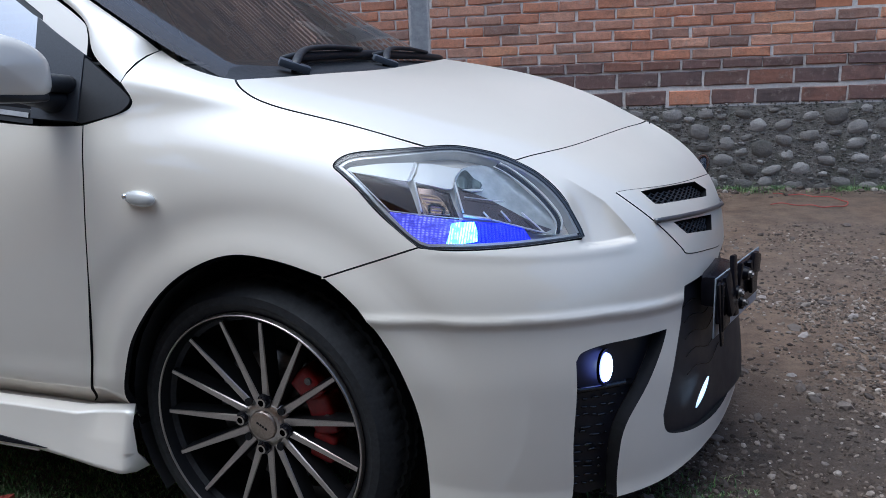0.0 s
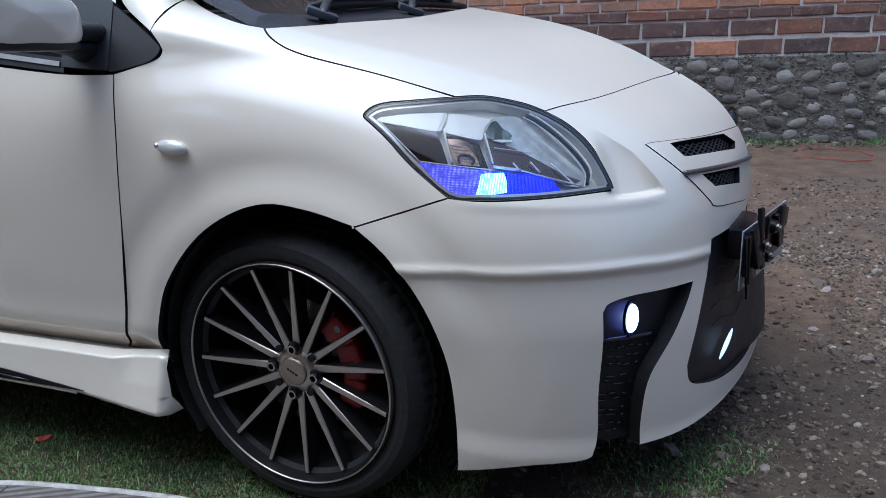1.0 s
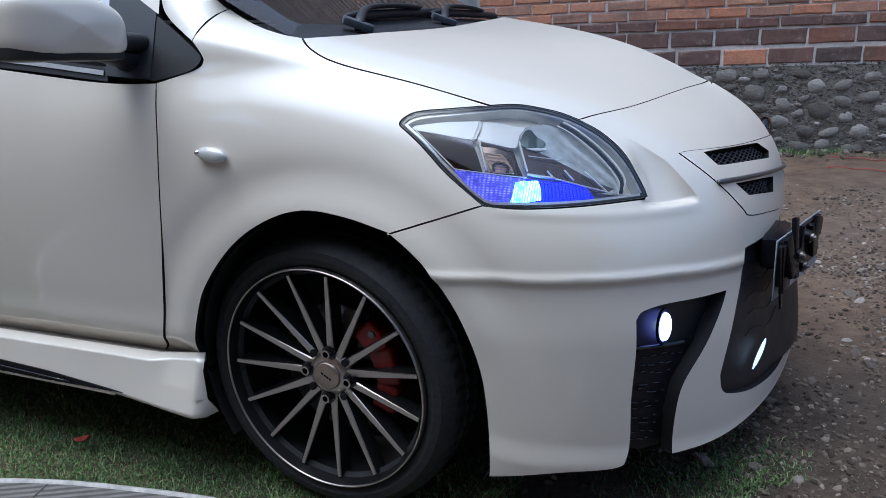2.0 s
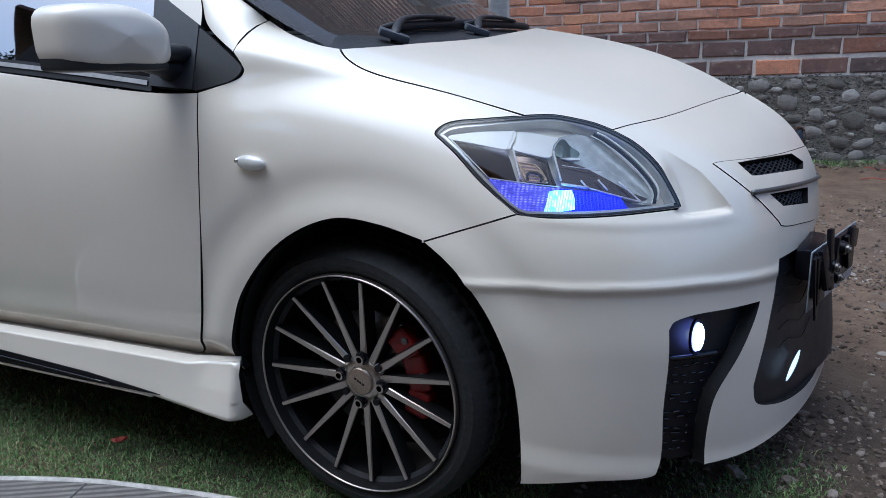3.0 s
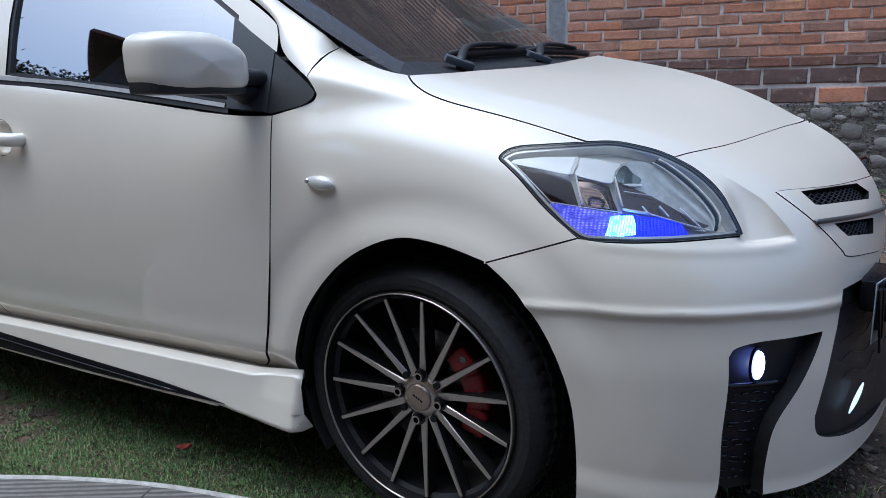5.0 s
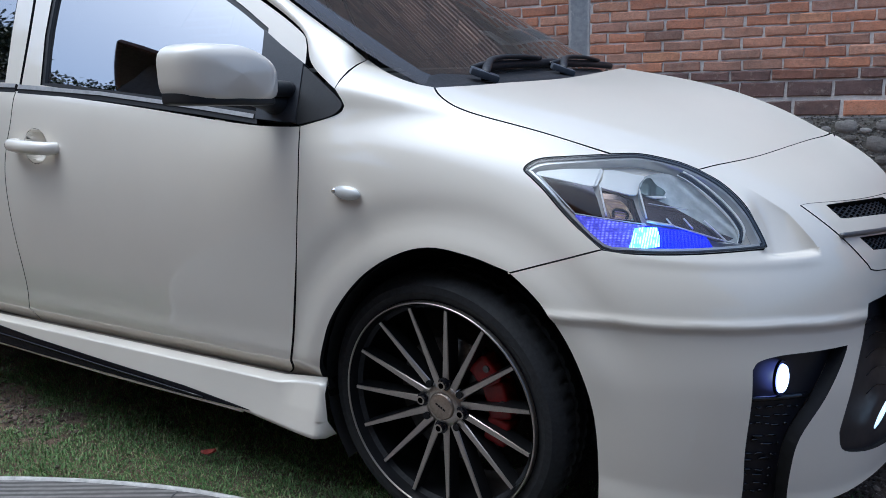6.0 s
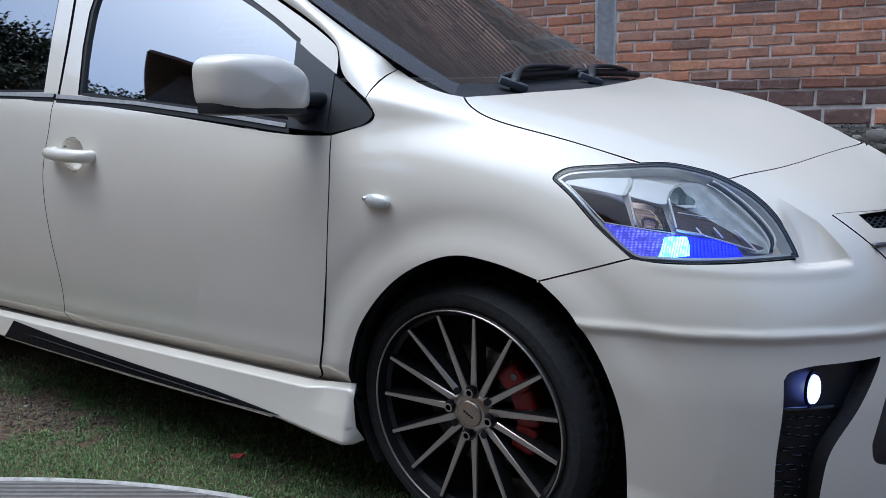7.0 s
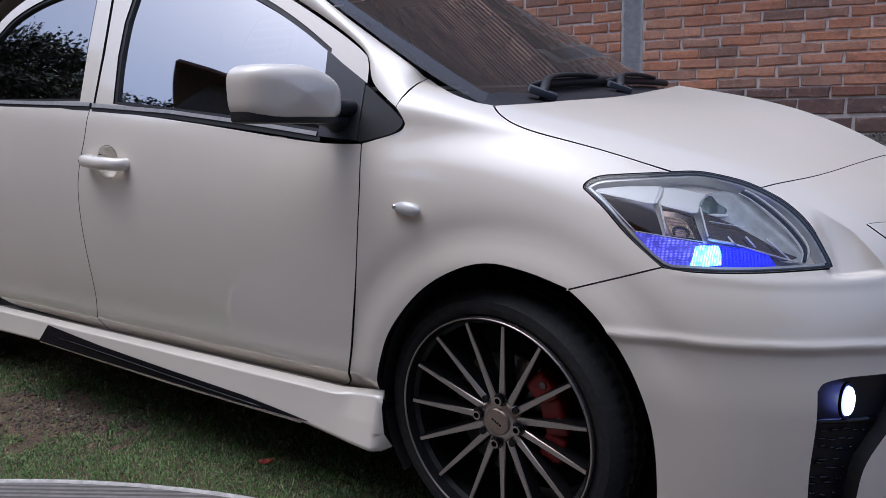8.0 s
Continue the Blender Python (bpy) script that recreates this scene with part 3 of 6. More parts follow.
PALE = plain("pale_chrome", (0.74, 0.70, 0.64), 0.38, 0.30, grain=20, vary=0.03, depth=0.0)
# near-white colour stands in for sky mirrored in the chrome
SKY_CHROME = plain("sky_white_chrome", (0.90, 0.90, 0.90), 0.32, 0.2, grain=20, vary=0.02, depth=0.0)
HOUSE_BEIGE = plain("warm_reflector", (0.62, 0.46, 0.32), 0.25, 0.8, grain=30, vary=0.2, depth=0.0)
SHUT = [(4.673, 6.548), (4.73, 5.373), (4.712, 4.386), (4.645, 3.337), (4.54, 2.34), (4.413, 1.328), (4.325, 0.84), (4.255, 0.54), (4.16, 0.28)]
SILL = [(4.16, 0.28), (4.04, 0.15), (3.5, 0.12), (3.0, 0.08), (2.57, 0.09), (2.12, 0.15)]
SHUT_B = [(2.256, 6.919), (2.248, 6.016), (2.214, 5.309), (2.195, 4.751), (2.191, 3.987), (2.193, 3.017), (2.197, 2.065), (2.18, 1.285), (2.145, 0.70), (2.12, 0.15)]
HOOD_SIDE = [(5.965, 7.773), (6.145, 7.531), (6.307, 7.341), (6.523, 7.193), (6.941, 7.029), (7.269, 6.909), (7.624, 6.797)]
HOOD_FRONT = [(8.546, 6.713), (8.724, 6.889), (8.938, 7.052), (9.172, 7.222), (9.462, 7.469), (9.947, 7.907), (10.573, 8.384), (11.673, 9)]
ARCH_LINE = [(4.977, 0), (4.728, 0.438), (4.804, 1.077), (4.938, 1.688), (5.12, 2.243), (5.527, 3.042), (5.921, 3.6), (6.248, 3.894), (6.567, 3.876), (6.878, 3.714), (7.05, 3.407), (7.194, 3.072), (7.425, 2.365), (7.57, 1.665), (7.604, 0.85), (7.593, 0.326)]
DUCT = [(8.942, 2.564), (9.01, 2.669), (9.233, 2.727), (9.563, 2.724), (10.047, 2.698), (9.932, 2.474), (9.703, 2.111), (9.428, 1.708), (9.345, 1.316), (9.328, 0.824), (8.898, 0.863), (8.899, 1.591), (8.932, 2.127)]
INTAKE = [(10.293, 2.679), (10.124, 2.267), (9.942, 1.779), (9.918, 1.654), (9.963, 1.492), (10.17, 1.403), (10.552, 1.319), (11.243, 1.244)]
LOWER = [(7.593, 0.326), (8.233, 0.574), (8.767, 0.657), (8.872, 0.818), (8.906, 1.083)]
COWL, PILLAR_FOOT, CORNER, HOOD_REAR = [(5.094, 7.973), (5.51, 7.833), (5.787, 7.775), (5.966, 7.782)], [(5.074, 7.353), (5.108, 7.65), (5.076, 7.965)], [(4.673, 6.548), (5.113, 6.797), (5.211, 6.979), (5.183, 7.131), (4.601, 7.7)], [(5.966, 7.782), (6.138, 7.993), (6.256, 8.189), (6.451, 8.504), (6.646, 8.762), (6.862, 8.945)]
SCOOP = [(2.41 + .075 * math.cos(a), 5.42 + .40 * math.sin(a)) for a in [2 * math.pi * i / 36 for i in range(36)]]
belt_line = [CORNER[0], (4.09, 6.6), (3.04, 6.82), (2.256, 6.92)]

for side in ("near", "far"):
    panel("fender", joined(
        curve(SHUT), [(SHUT[-1][0] + .02, .12), (4.40, .10), (4.72, .10)], curve(ARCH_LINE[1:10]), curve([(6.877, 3.693), (7.24, 4.066), (7.626, 4.435)]),
        curve([LAMP[18], LAMP[19], LAMP[20], LAMP[21], LAMP[0], LAMP[1], LAMP[2], LAMP[3], LAMP[4]]),
        curve(HOOD_SIDE[::-1][1:]), curve(COWL[::-1]), curve(PILLAR_FOOT[::-1]),
        curve(CORNER[:4][::-1])), FENDER, SKIN, CAR, side=side, step=(.07, .1))
    front_door = panel("front_door", joined(curve(belt_line), curve(SHUT_B), curve(SILL[::-1]), curve(SHUT[::-1])), DOOR, SKIN, CAR, side=side, step=(.06, .05), holes=[SCOOP], thick=.02)
    panel("handle_scoop", SCOOP, raised(DOOR, lambda v, w, p: -.024 * np.maximum(0, 1 - ((v - 2.41) / .075) ** 2 - ((w - 5.42) / .40) ** 2) ** .6), SKIN, CAR, "round scoop pressed into the door skin", side=side, gap=-.0013, thick=0, step=(.012, .08))
    panel("rear_door", joined(curve([(2.256, 6.92), (1.663, 6.72), (1.1, 6.75)]), curve([(1.02, 5.5), (1.05, 4.0), (1.2, 2.6), (1.40, 1.6), (1.45, .90), (1.50, .50), (1.62, .40), (1.785, .32)]),
        [(2.12, .15)], curve(SHUT_B[::-1])), DOOR, SKIN, CAR, side=side, step=(.07, .06))
    panel("rear_quarter", joined([(1.1, 6.75), (.0, 6.7), (0, .6)], curve([(.35, .5), (.36, 1.5), (.46, 2.4), (.62, 3.1), (.83, 3.4), (1.0, 3.1), (1.17, 2.55)]),
        curve([(1.2, 2.6), (1.05, 4.0), (1.02, 5.5), (1.1, 6.75)])), body, SKIN, CAR, side=side, step=(.12, .25))

panel("hood", joined(curve(HOOD_SIDE), curve([LAMP[4], LAMP[5], LAMP[6], LAMP[7], LAMP[8]]), curve(HOOD_FRONT + [(12, 9.0)]),
    [(12 - .1 * i, 9.0) for i in range(1, 55)], curve([(6.52, 9.0), (6.50, 8.8)] + HOOD_REAR[:4][::-1])), body, SKIN, CAR, side="both", step=(.07, .08), gap=.0022)

GRILLE = joined(curve([(9.706, 5.691), (9.953, 5.735), (10.7, 5.76), (11.34, 5.80), (12, 5.83)]), [(12, 5.83 - .2 * i) for i in range(1, 12)],
                curve([(12, 3.40), (11.596, 3.432), (11.052, 3.655), (10.555, 3.841), (10.44, 4.044), (10.082, 4.879), (9.706, 5.691)]))
UPPER_MESH, LOWER_MESH = [(10.074, 5.654), (11.33, 5.701), (11.585, 5.323), (11.474, 5.109), (10.311, 5.234), (10.216, 5.258)], [(10.413, 4.683), (11.423, 4.481), (11.308, 4.057), (10.607, 4.308)]
panel("front_bumper", joined(
    curve([(6.877, 3.693), (7.24, 4.066), (7.626, 4.435)]), curve([LAMP[18], LAMP[17], LAMP[16], LAMP[15], LAMP[14], LAMP[13]]), curve(LAMP[8:14][::-1]), curve(HOOD_FRONT + [(12, 9.0)]),
    [(12, 9 - .15 * i) for i in range(1, 39)], curve([(12, 3.30), (11.646, 3.242), (11.354, 3.16), (10.808, 3.214), (10.397, 3.229)]), curve(INTAKE + [(12, 1.22)]),
    curve([(12, .9), (10.95, .95), (10.458, .93), (9.819, .85), (9.328, .80)]), curve([DUCT[9], DUCT[8], DUCT[7], DUCT[6], DUCT[5], DUCT[4]]), curve([DUCT[4], DUCT[3], DUCT[2], DUCT[1], DUCT[0]]),
    curve([DUCT[0], DUCT[12], DUCT[11]] + LOWER[::-1]), curve(ARCH_LINE[9:][::-1])), BUMPER, SKIN, CAR, side="both", step=(.04, .05), thick=.03, holes=[GRILLE], lines=[[(a, float(np.interp(a, FACET_X, FACET_W)) + d) for a in np.linspace(8.90, 9.76, 26)] for d in (.014, -.014)] + [[(a, float(np.interp(a, CREASE_X, CREASE_W)) + d) for a in np.linspace(7.30, 10.30, 64)] for d in (.12, .035, -.03, -.145)])
grille = panel("grille_frame", GRILLE, raised(body, .0015), SKIN, CAR, side="both", step=(.07, .1), thick=.03, gap=.0004, holes=[UPPER_MESH, LOWER_MESH])


def lattice(name, outline, fn, parent, pitch):
    """Crossed slanting bars over an opening."""
    q = np.array(outline)
    verts, faces = [], []
    a0, a1, b0, b1 = q[:, 0].min(), q[:, 0].max(), q[:, 1].min(), q[:, 1].max()
    for way in (1, -1):
        for c in np.arange(a0 - (b1 - b0), a1 + (b1 - b0), pitch):
            line = np.array([(c + way * (t - .5) * (b1 - b0) * .8, b0 + t * (b1 - b0)) for t in np.linspace(0, 1, 15)])
            line = line[inside(outline, line)]
            if len(line) > 2:
                v, f = tube(fn(line[:, 0], line[:, 1]), .0022, 4)
                faces += [tuple(i + len(verts) for i in g) for g in f]
                verts += v
    part(name, mesh(name, verts, faces, BLACK, False), None, parent, "black diamond mesh")
    part(name, mesh(name, [Vector((v[0], 1.70 - v[1], v[2])) for v in verts], [g[::-1] for g in faces], BLACK, False), None, parent, "black diamond mesh")


for hole in (UPPER_MESH, LOWER_MESH):
    lattice("mesh", hole, raised(body, -.012), grille, .13)
    for side in ("near", "far"):
        panel("backing", hole, raised(body, -.028), [GAP, GAP], grille, gap=-.012, thick=0, side=side)
bar = np.array(curve([(10.106, 4.857), (10.45, 4.835), (10.791, 4.80), (11.3, 4.73), (11.795, 4.651), (12, 4.63)]))
p = raised(body, .004)(bar[:, 0], bar[:, 1] - .05)
v, f = tube([tuple(q) for q in p] + [(x, 1.70 - y, z) for x, y, z in p[::-1][1:]], .0052, 8)
part("grille_bar", mesh("grille_bar", v, f, plain("grey_bar", (0.10, 0.105, 0.115), 0.3, 0.4)), None, grille, "dark grey strip across the grille")

# lower intake
IN_LINE = joined(curve([(12, 3.28), (11.646, 3.242), (11.354, 3.16), (10.808, 3.214), (10.397, 3.229)]), curve(INTAKE + [(12, 1.22)]), [(12, 1.22 + .2 * i) for i in range(1, 10)])
intake = panel("lower_intake", IN_LINE, raised(body, lambda v, w, p: -.012 + .026 * smooth01((v - 11.0) / 1.0) * smooth01((2.7 - w) / .4)), [DUCT_SHEEN, GAP], CAR, "gloss black lower air intake", side="both", step=(.1, .1), gap=-.003)
q = raised(body, .004)
for r0, r1 in (((10.42, 1.60), (10.70, 1.86)),):
    for far in (0, 1):
        c = q(np.linspace(r0[0], r1[0], 7), np.linspace(r0[1], r1[1], 7))
        v, f = tube([(x, 1.70 - y if far else y, z) for x, y, z in c], [.0015, .0035, .0045, .0048, .0045, .0035, .0015], 8)
        part("daytime_lamp", mesh("daytime_lamp", v, f, glow("daytime_lamp_glow", (0.72, 0.84, 1.0), 0.5)), None, intake, "small lit white lamp")
for k in range(5):
    w0 = 2.0 + .22 * k
    line = raised(body, -.008)(np.linspace(10.38, 11.7, 14), w0 + .05 * np.sin(np.linspace(0, 12, 14)))
    v, f = tube([tuple(t) for t in line], .0010, 6)
    part("rib", mesh("rib", v, f, DUCT_BLACK), None, intake)

# side ducts with fog lamps
rng = random.Random(3)
FOG_AT = ((9.248, 2.373)[0] + .08, (9.248, 2.373)[1])
for side in ("near", "far"):
    duct = panel("bumper_duct", ring(DUCT, 2), raised(body, -.034), [DUCT_SHEEN, GAP], CAR, "black duct with a lit fog lamp", side=side, step=(.07, .09), gap=-.004, thick=0)
    c = raised(body, -.026)(np.array([FOG_AT[0]]), np.array([FOG_AT[1]]))[0]
    n = normals_of(body, np.array([FOG_AT[0]]), np.array([FOG_AT[1]]))[0]
    n = np.array((.96, -.20, .06)) / np.linalg.norm((.96, -.20, .06))
    if side == "far":
        c, n = np.array((c[0], 1.70 - c[1], c[2])), np.array((n[0], -n[1], n[2]))
    m = Matrix.Translation(c) @ Vector(n).to_track_quat("Z", "Y").to_matrix().to_4x4()
    bm = bmesh.new()
    # blue glowing outer body imitates the halo round the lit lamp
    bmesh.ops.create_uvsphere(bm, u_segments=28, v_segments=14, radius=.0275, matrix=m @ Matrix.Diagonal((1, 1, .16, 1)))
    fog = part("fog_lamp", bm, FOG_HALO, duct, "round lit bluish-white fog lamp")
    bm = bmesh.new()
    bmesh.ops.create_uvsphere(bm, u_segments=28, v_segments=14, radius=.026, matrix=m @ Matrix.Translation((0, 0, .003)) @ Matrix.Diagonal((1, 1, .30, 1)))
    part("lamp_glass", bm, FOG, fog)
    bm = bmesh.new()
    bmesh.ops.create_cone(bm, cap_ends=False, segments=28, radius1=.0325, radius2=.0345, depth=.006, matrix=m @ Matrix.Translation((0, 0, -.002)))
    part("bezel", bm, DUCT_BLACK, fog)
    # wavy louvres below the lamp
    for k in range(11):
        w = .95 + .105 * k + rng.uniform(-.02, .02)
        lo = np.interp(w, [.82, 1.6, 2.13], [8.93, 8.94, 8.97])
        hi = np.interp(w, [.82, 1.32, 1.71, 2.11], [9.28, 9.30, 9.39, 9.64])
        verts, faces, at = [], [], lo + .01
        while at < hi - .03:                            # a row of short, uneven ribs
            end = min(hi - .01, at + rng.uniform(.05, .14))
            a = np.linspace(at, end, 5)
            bow = rng.uniform(-.02, .02)
            line = raised(body, -.031)(a, w + rng.uniform(-.02, .02) + bow * np.sin(np.linspace(0, 3.1, 5)))
            v, f = tube([(x, 1.70 - y if side == "far" else y, z) for x, y, z in line], [.0012, .0024, .0026, .0024, .0012], 6)
            faces += [tuple(q + len(verts) for q in g) for g in f]
            verts += v
            at = end + rng.uniform(.01, .05)
        part("louvre", mesh("louvre", verts, faces, GLOSS), None, duct)
    shelf = raised(body, -.030)(np.linspace(8.96, 9.66, 8), np.full(8, 2.12))
    v, f = tube([(x, 1.70 - y if side == "far" else y, z) for x, y, z in shelf], .006, 8)
    part("ledge", mesh("ledge", v, f, GLOSS), None, duct)

# head lamps: clear lens over a bright brow, smoked and warm reflectors, a round bowl and a lit blue strip; several
# carry mirrored surroundings as colour
def dish(v, w, p):
    r = np.hypot((v - 8.45) / .55, (w - 5.75) / .95)
    return -.024 + .008 * np.minimum(r, 1.35) ** 2


BROW_A = [(7.04, 6.02), (7.24, 6.23), (7.40, 6.35), (7.57, 6.45), (7.575, 6.25), (7.56, 6.07), (7.52, 5.905), (7.26, 5.91), (7.035, 5.92)]
BROW_B = [(7.595, 6.45), (7.72, 6.50), (7.92, 6.48), (8.00, 6.47), (7.955, 6.25), (7.94, 6.07), (7.918, 5.85), (7.744, 5.87), (7.575, 5.93), (7.592, 6.14)]
BROWN_SIDE = [(7.03, 5.895), (7.27, 5.885), (7.513, 5.875), (7.568, 5.61), (7.633, 5.18), (7.382, 5.135), (7.20, 5.53)]
MIDDLE = [(7.585, 5.90), (7.744, 5.845), (7.916, 5.83), (7.965, 5.50), (8.02, 5.19), (7.914, 5.185), (7.655, 5.175)]
BEIGE = [(7.622, 5.632), (7.70, 5.66), (7.79, 5.642), (7.86, 5.50), (7.90, 5.30), (7.914, 5.20), (7.80, 5.185), (7.71, 5.18)]
BOWL_LINE = [(7.955, 6.20), (8.00, 6.47), (8.12, 6.63), (8.25, 6.678), (8.38, 6.60), (8.518, 6.452), (8.728, 5.986), (8.888, 5.44), (8.925, 5.0), (8.866, 4.82), (8.695, 4.87), (8.47, 5.09), (8.26, 5.209), (8.035, 5.27), (7.967, 5.70)]
BOWL_FOOT = [(7.975, 5.86), (8.10, 5.84), (8.28, 5.70), (8.50, 5.42), (8.72, 5.10), (8.90, 4.93), (8.866, 4.83), (8.695, 4.88), (8.47, 5.10), (8.26, 5.219), (8.04, 5.28)]
TREE_MIRROR = [(7.968, 6.05), (8.00, 6.36), (8.06, 6.42), (8.14, 6.26), (8.22, 6.05), (8.16, 5.92), (8.04, 5.90)]
GLINT = [(8.02, 5.86), (8.12, 5.90), (8.22, 5.91), (8.215, 5.86), (8.11, 5.82)]
PALE_STRIP = [(7.385, 5.115), (7.62, 5.115), (7.869, 5.109), (8.02, 5.113), (8.02, 4.56), (7.865, 4.535), (7.637, 4.50)]
BLUE_STRIP = [(8.02, 5.113), (8.127, 5.118), (8.32, 5.10), (8.508, 5.068), (8.60, 4.957), (8.662, 4.675), (8.298, 4.577), (8.02, 4.56)]
CORE = [(7.923, 5.0), (8.0, 5.05), (8.127, 5.072), (8.15, 4.90), (8.145, 4.663), (8.02, 4.60), (7.866, 4.574), (7.90, 4.80)]
SHADE = plain("reflector_shade", (0.15, 0.115, 0.105), 0.16, 0.85, grain=20, vary=0.15, depth=0.0)

for side in ("near", "far"):
    over = (lambda q: [(x, 1.70 - y, z) for x, y, z in q]) if side == "far" else (lambda q: [tuple(p) for p in q])
    lamp = panel("headlight", LAMP_RING, raised(body, -.026), [PALE, GAP], CAR, "clear headlight with chrome inside and a blue lit strip", side=side, step=(.1, .12), thick=0)
    panel("housing", shrunk(LAMP_RING, body, .0105), raised(body, -.008), [PALE, PALE], lamp, side=side, holes=[shrunk(LAMP_RING, body, .012)], gap=0, thick=.026, step=(.3, .3))
    panel("rim", LAMP_RING, raised(body, .0), [LAMP_RIM, GAP], lamp, side=side, holes=[shrunk(LAMP_RING, body, .0035)], thick=.02, step=(.2, .2))
    panel("gasket", shrunk(LAMP_RING, body, .0030), raised(body, -.002), [GASKET, GAP], lamp, side=side, holes=[shrunk(LAMP_RING, body, .0072)], gap=0, thick=.012, step=(.2, .2))
    panel("lens", shrunk(LAMP_RING, body, .004), raised(body, .0020), [LENS, LENS], lamp, "clear polycarbonate lens", side=side, gap=0, thick=0, step=(.1, .12)).visible_shadow = False
    # a bright ledge runs round inside the rim
    panel("ledge", shrunk(LAMP_RING, body, .0072), raised(body, -.005), [LEDGE, LEDGE], lamp, "satin silver ledge", side=side, holes=[shrunk(LAMP_RING, body, .0125)], gap=0, thick=.02, step=(.3, .3))
    panel("chrome_brow", curve(BROW_A + BROW_A[:1], 3)[:-1], raised(body, lambda v, w, p: -.010 - .004 * np.clip((w - 5.7) / 1.0, 0, 1)), [SKY_CHROME, SKY_CHROME], lamp, "chrome brow, whitened for the sky mirrored in it", side=side, gap=0, thick=.003, step=(.05, .06))
    panel("chrome_brow", curve(BROW_B + BROW_B[:1], 3)[:-1], raised(body, lambda v, w, p: -.010 - .004 * np.clip((w - 5.7) / 1.0, 0, 1)), [SKY_CHROME, SKY_CHROME], lamp, "chrome brow, whitened for the sky mirrored in it", side=side, gap=0, thick=.003, step=(.05, .06))
    # tinted and tilted down to read as chrome mirroring brown ground
    panel("side_reflector", BROWN_SIDE, raised(body, lambda v, w, p: -.016 + .016 * (w - 5.5)), [BROWN_CHROME, BROWN_CHROME], lamp, "chrome side reflector, browned for the ground mirrored in it", side=side, gap=0, thick=.006, step=(.04, .03))
    panel("middle_reflector", MIDDLE, raised(body, lambda v, w, p: -.022 + .006 * np.cos((v - 7.75) * 9)), [SHADE, SHADE], lamp, side=side, gap=0, thick=.006, step=(.04, .08))
    # beige colour paints in the house that the lamp mirrors
    panel("warm_reflector", BEIGE, raised(body, lambda v, w, p: -.013 + .0010 * np.sin(w * 75)), [HOUSE_BEIGE, HOUSE_BEIGE], lamp, "ribbed beige panel for the house mirrored in the lamp", side=side, gap=0, thick=.004, step=(.04, .02))
    line = raised(body, -.011)(np.array([7.73, 7.72, 7.76, 7.83, 7.86, 7.84]), np.array([5.20, 5.34, 5.40, 5.38, 5.30, 5.20]))
    v, f = tube(curve(over(line), 4), .0022, 6)
    part("bulb_guard", mesh("bulb_guard", v, f, GLOSS), None, lamp)
    panel("reflector", ring(BOWL_LINE, 3), raised(body, dish), [BOWL, BOWL], lamp, "large silvered bowl", side=side, gap=0, thick=0, step=(.04, .05))
    panel("bowl_foot", BOWL_FOOT, raised(body, lambda v, w, p: -.012 - .003 * np.sin((v - 8) * 3)), [SHADE, SHADE], lamp, "smoked lower reflector", side=side, gap=0, thick=.003, step=(.05, .05))
    # dark teal patch painted for the trees mirrored in the bowl
    panel("bowl_shade", ring(TREE_MIRROR, 3), raised(body, lambda v, w, p: -.013 + .002 * np.sin(v * 40)), [MIRRORED_TEAL, MIRRORED_TEAL], lamp, side=side, gap=0, thick=.003, step=(.03, .04))
    # small white patch painted as a glint on the bowl
    panel("glint_plate", GLINT, raised(body, -.009), [SKY_CHROME, SKY_CHROME], lamp, side=side, gap=0, thick=.002, step=(.05, .05))
    strip = panel("blue_strip", BLUE_STRIP, raised(body, lambda v, w, p: -.011 + .0008 * np.sin(v * 190)), [BLUE, BLUE], lamp, "deep blue lit lamp strip with fine ribs", side=side, gap=.001, thick=.008, step=(.011, .08))
    panel("pale_strip", PALE_STRIP, raised(body, lambda v, w, p: -.011 + .0008 * np.sin(w * 120)), [LILAC, LILAC], lamp, "pale violet ribbed lamp strip", side=side, gap=.001, thick=.008, step=(.05, .02))
    panel("bulb", CORE, raised(body, lambda v, w, p: -.009 + .0010 * np.sin(v * 120)), [CYAN, CYAN], strip, "bright blue-white lamp element", side=side, gap=0, thick=.004, step=(.02, .06))
    # dark ring and bright lines round the bowl
    q = np.array(curve([(8.36, 6.66), (8.495, 6.48), (8.687, 6.09), (8.857, 5.60), (8.955, 5.14), (8.92, 4.84)], 5))
    for lift, da, thick, m in ((-.010, .0, .0036, GLOSS), (-.008, .030, .0018, SKY_CHROME), (-.010, -.030, .0010, SKY_CHROME)):
        v, f = tube(over(raised(body, lift)(q[:, 0] + da, q[:, 1] + da * 1.5)), thick, 6)
        part("trim", mesh("trim", v, f, m), None, lamp)
    for s0, s1, thick in (((7.575, 5.93), (7.66, 5.19), .0018), ((7.95, 6.02), (8.03, 5.27), .0018), ((7.555, 6.42), (7.52, 5.88), .0010), ((8.03, 5.20), (8.28, 5.15), .0028), ((8.28, 5.15), (8.88, 4.80), .0016), ((8.216, 5.32), (8.27, 5.16), .0016), ((8.382, 5.36), (8.467, 5.11), .0016), ((8.582, 5.335), (8.793, 4.83), .0016), ((8.04, 5.66), (8.42, 5.60), .0008), ((7.05, 5.89), (7.385, 5.125), .0012), ((7.385, 5.125), (8.02, 5.125), .0010)):
        v, f = tube(over(raised(body, -.0085)(np.linspace(s0[0], s1[0], 8), np.linspace(s0[1], s1[1], 8))), thick, 6)
        part("trim", mesh("trim", v, f, SKY_CHROME), None, lamp)

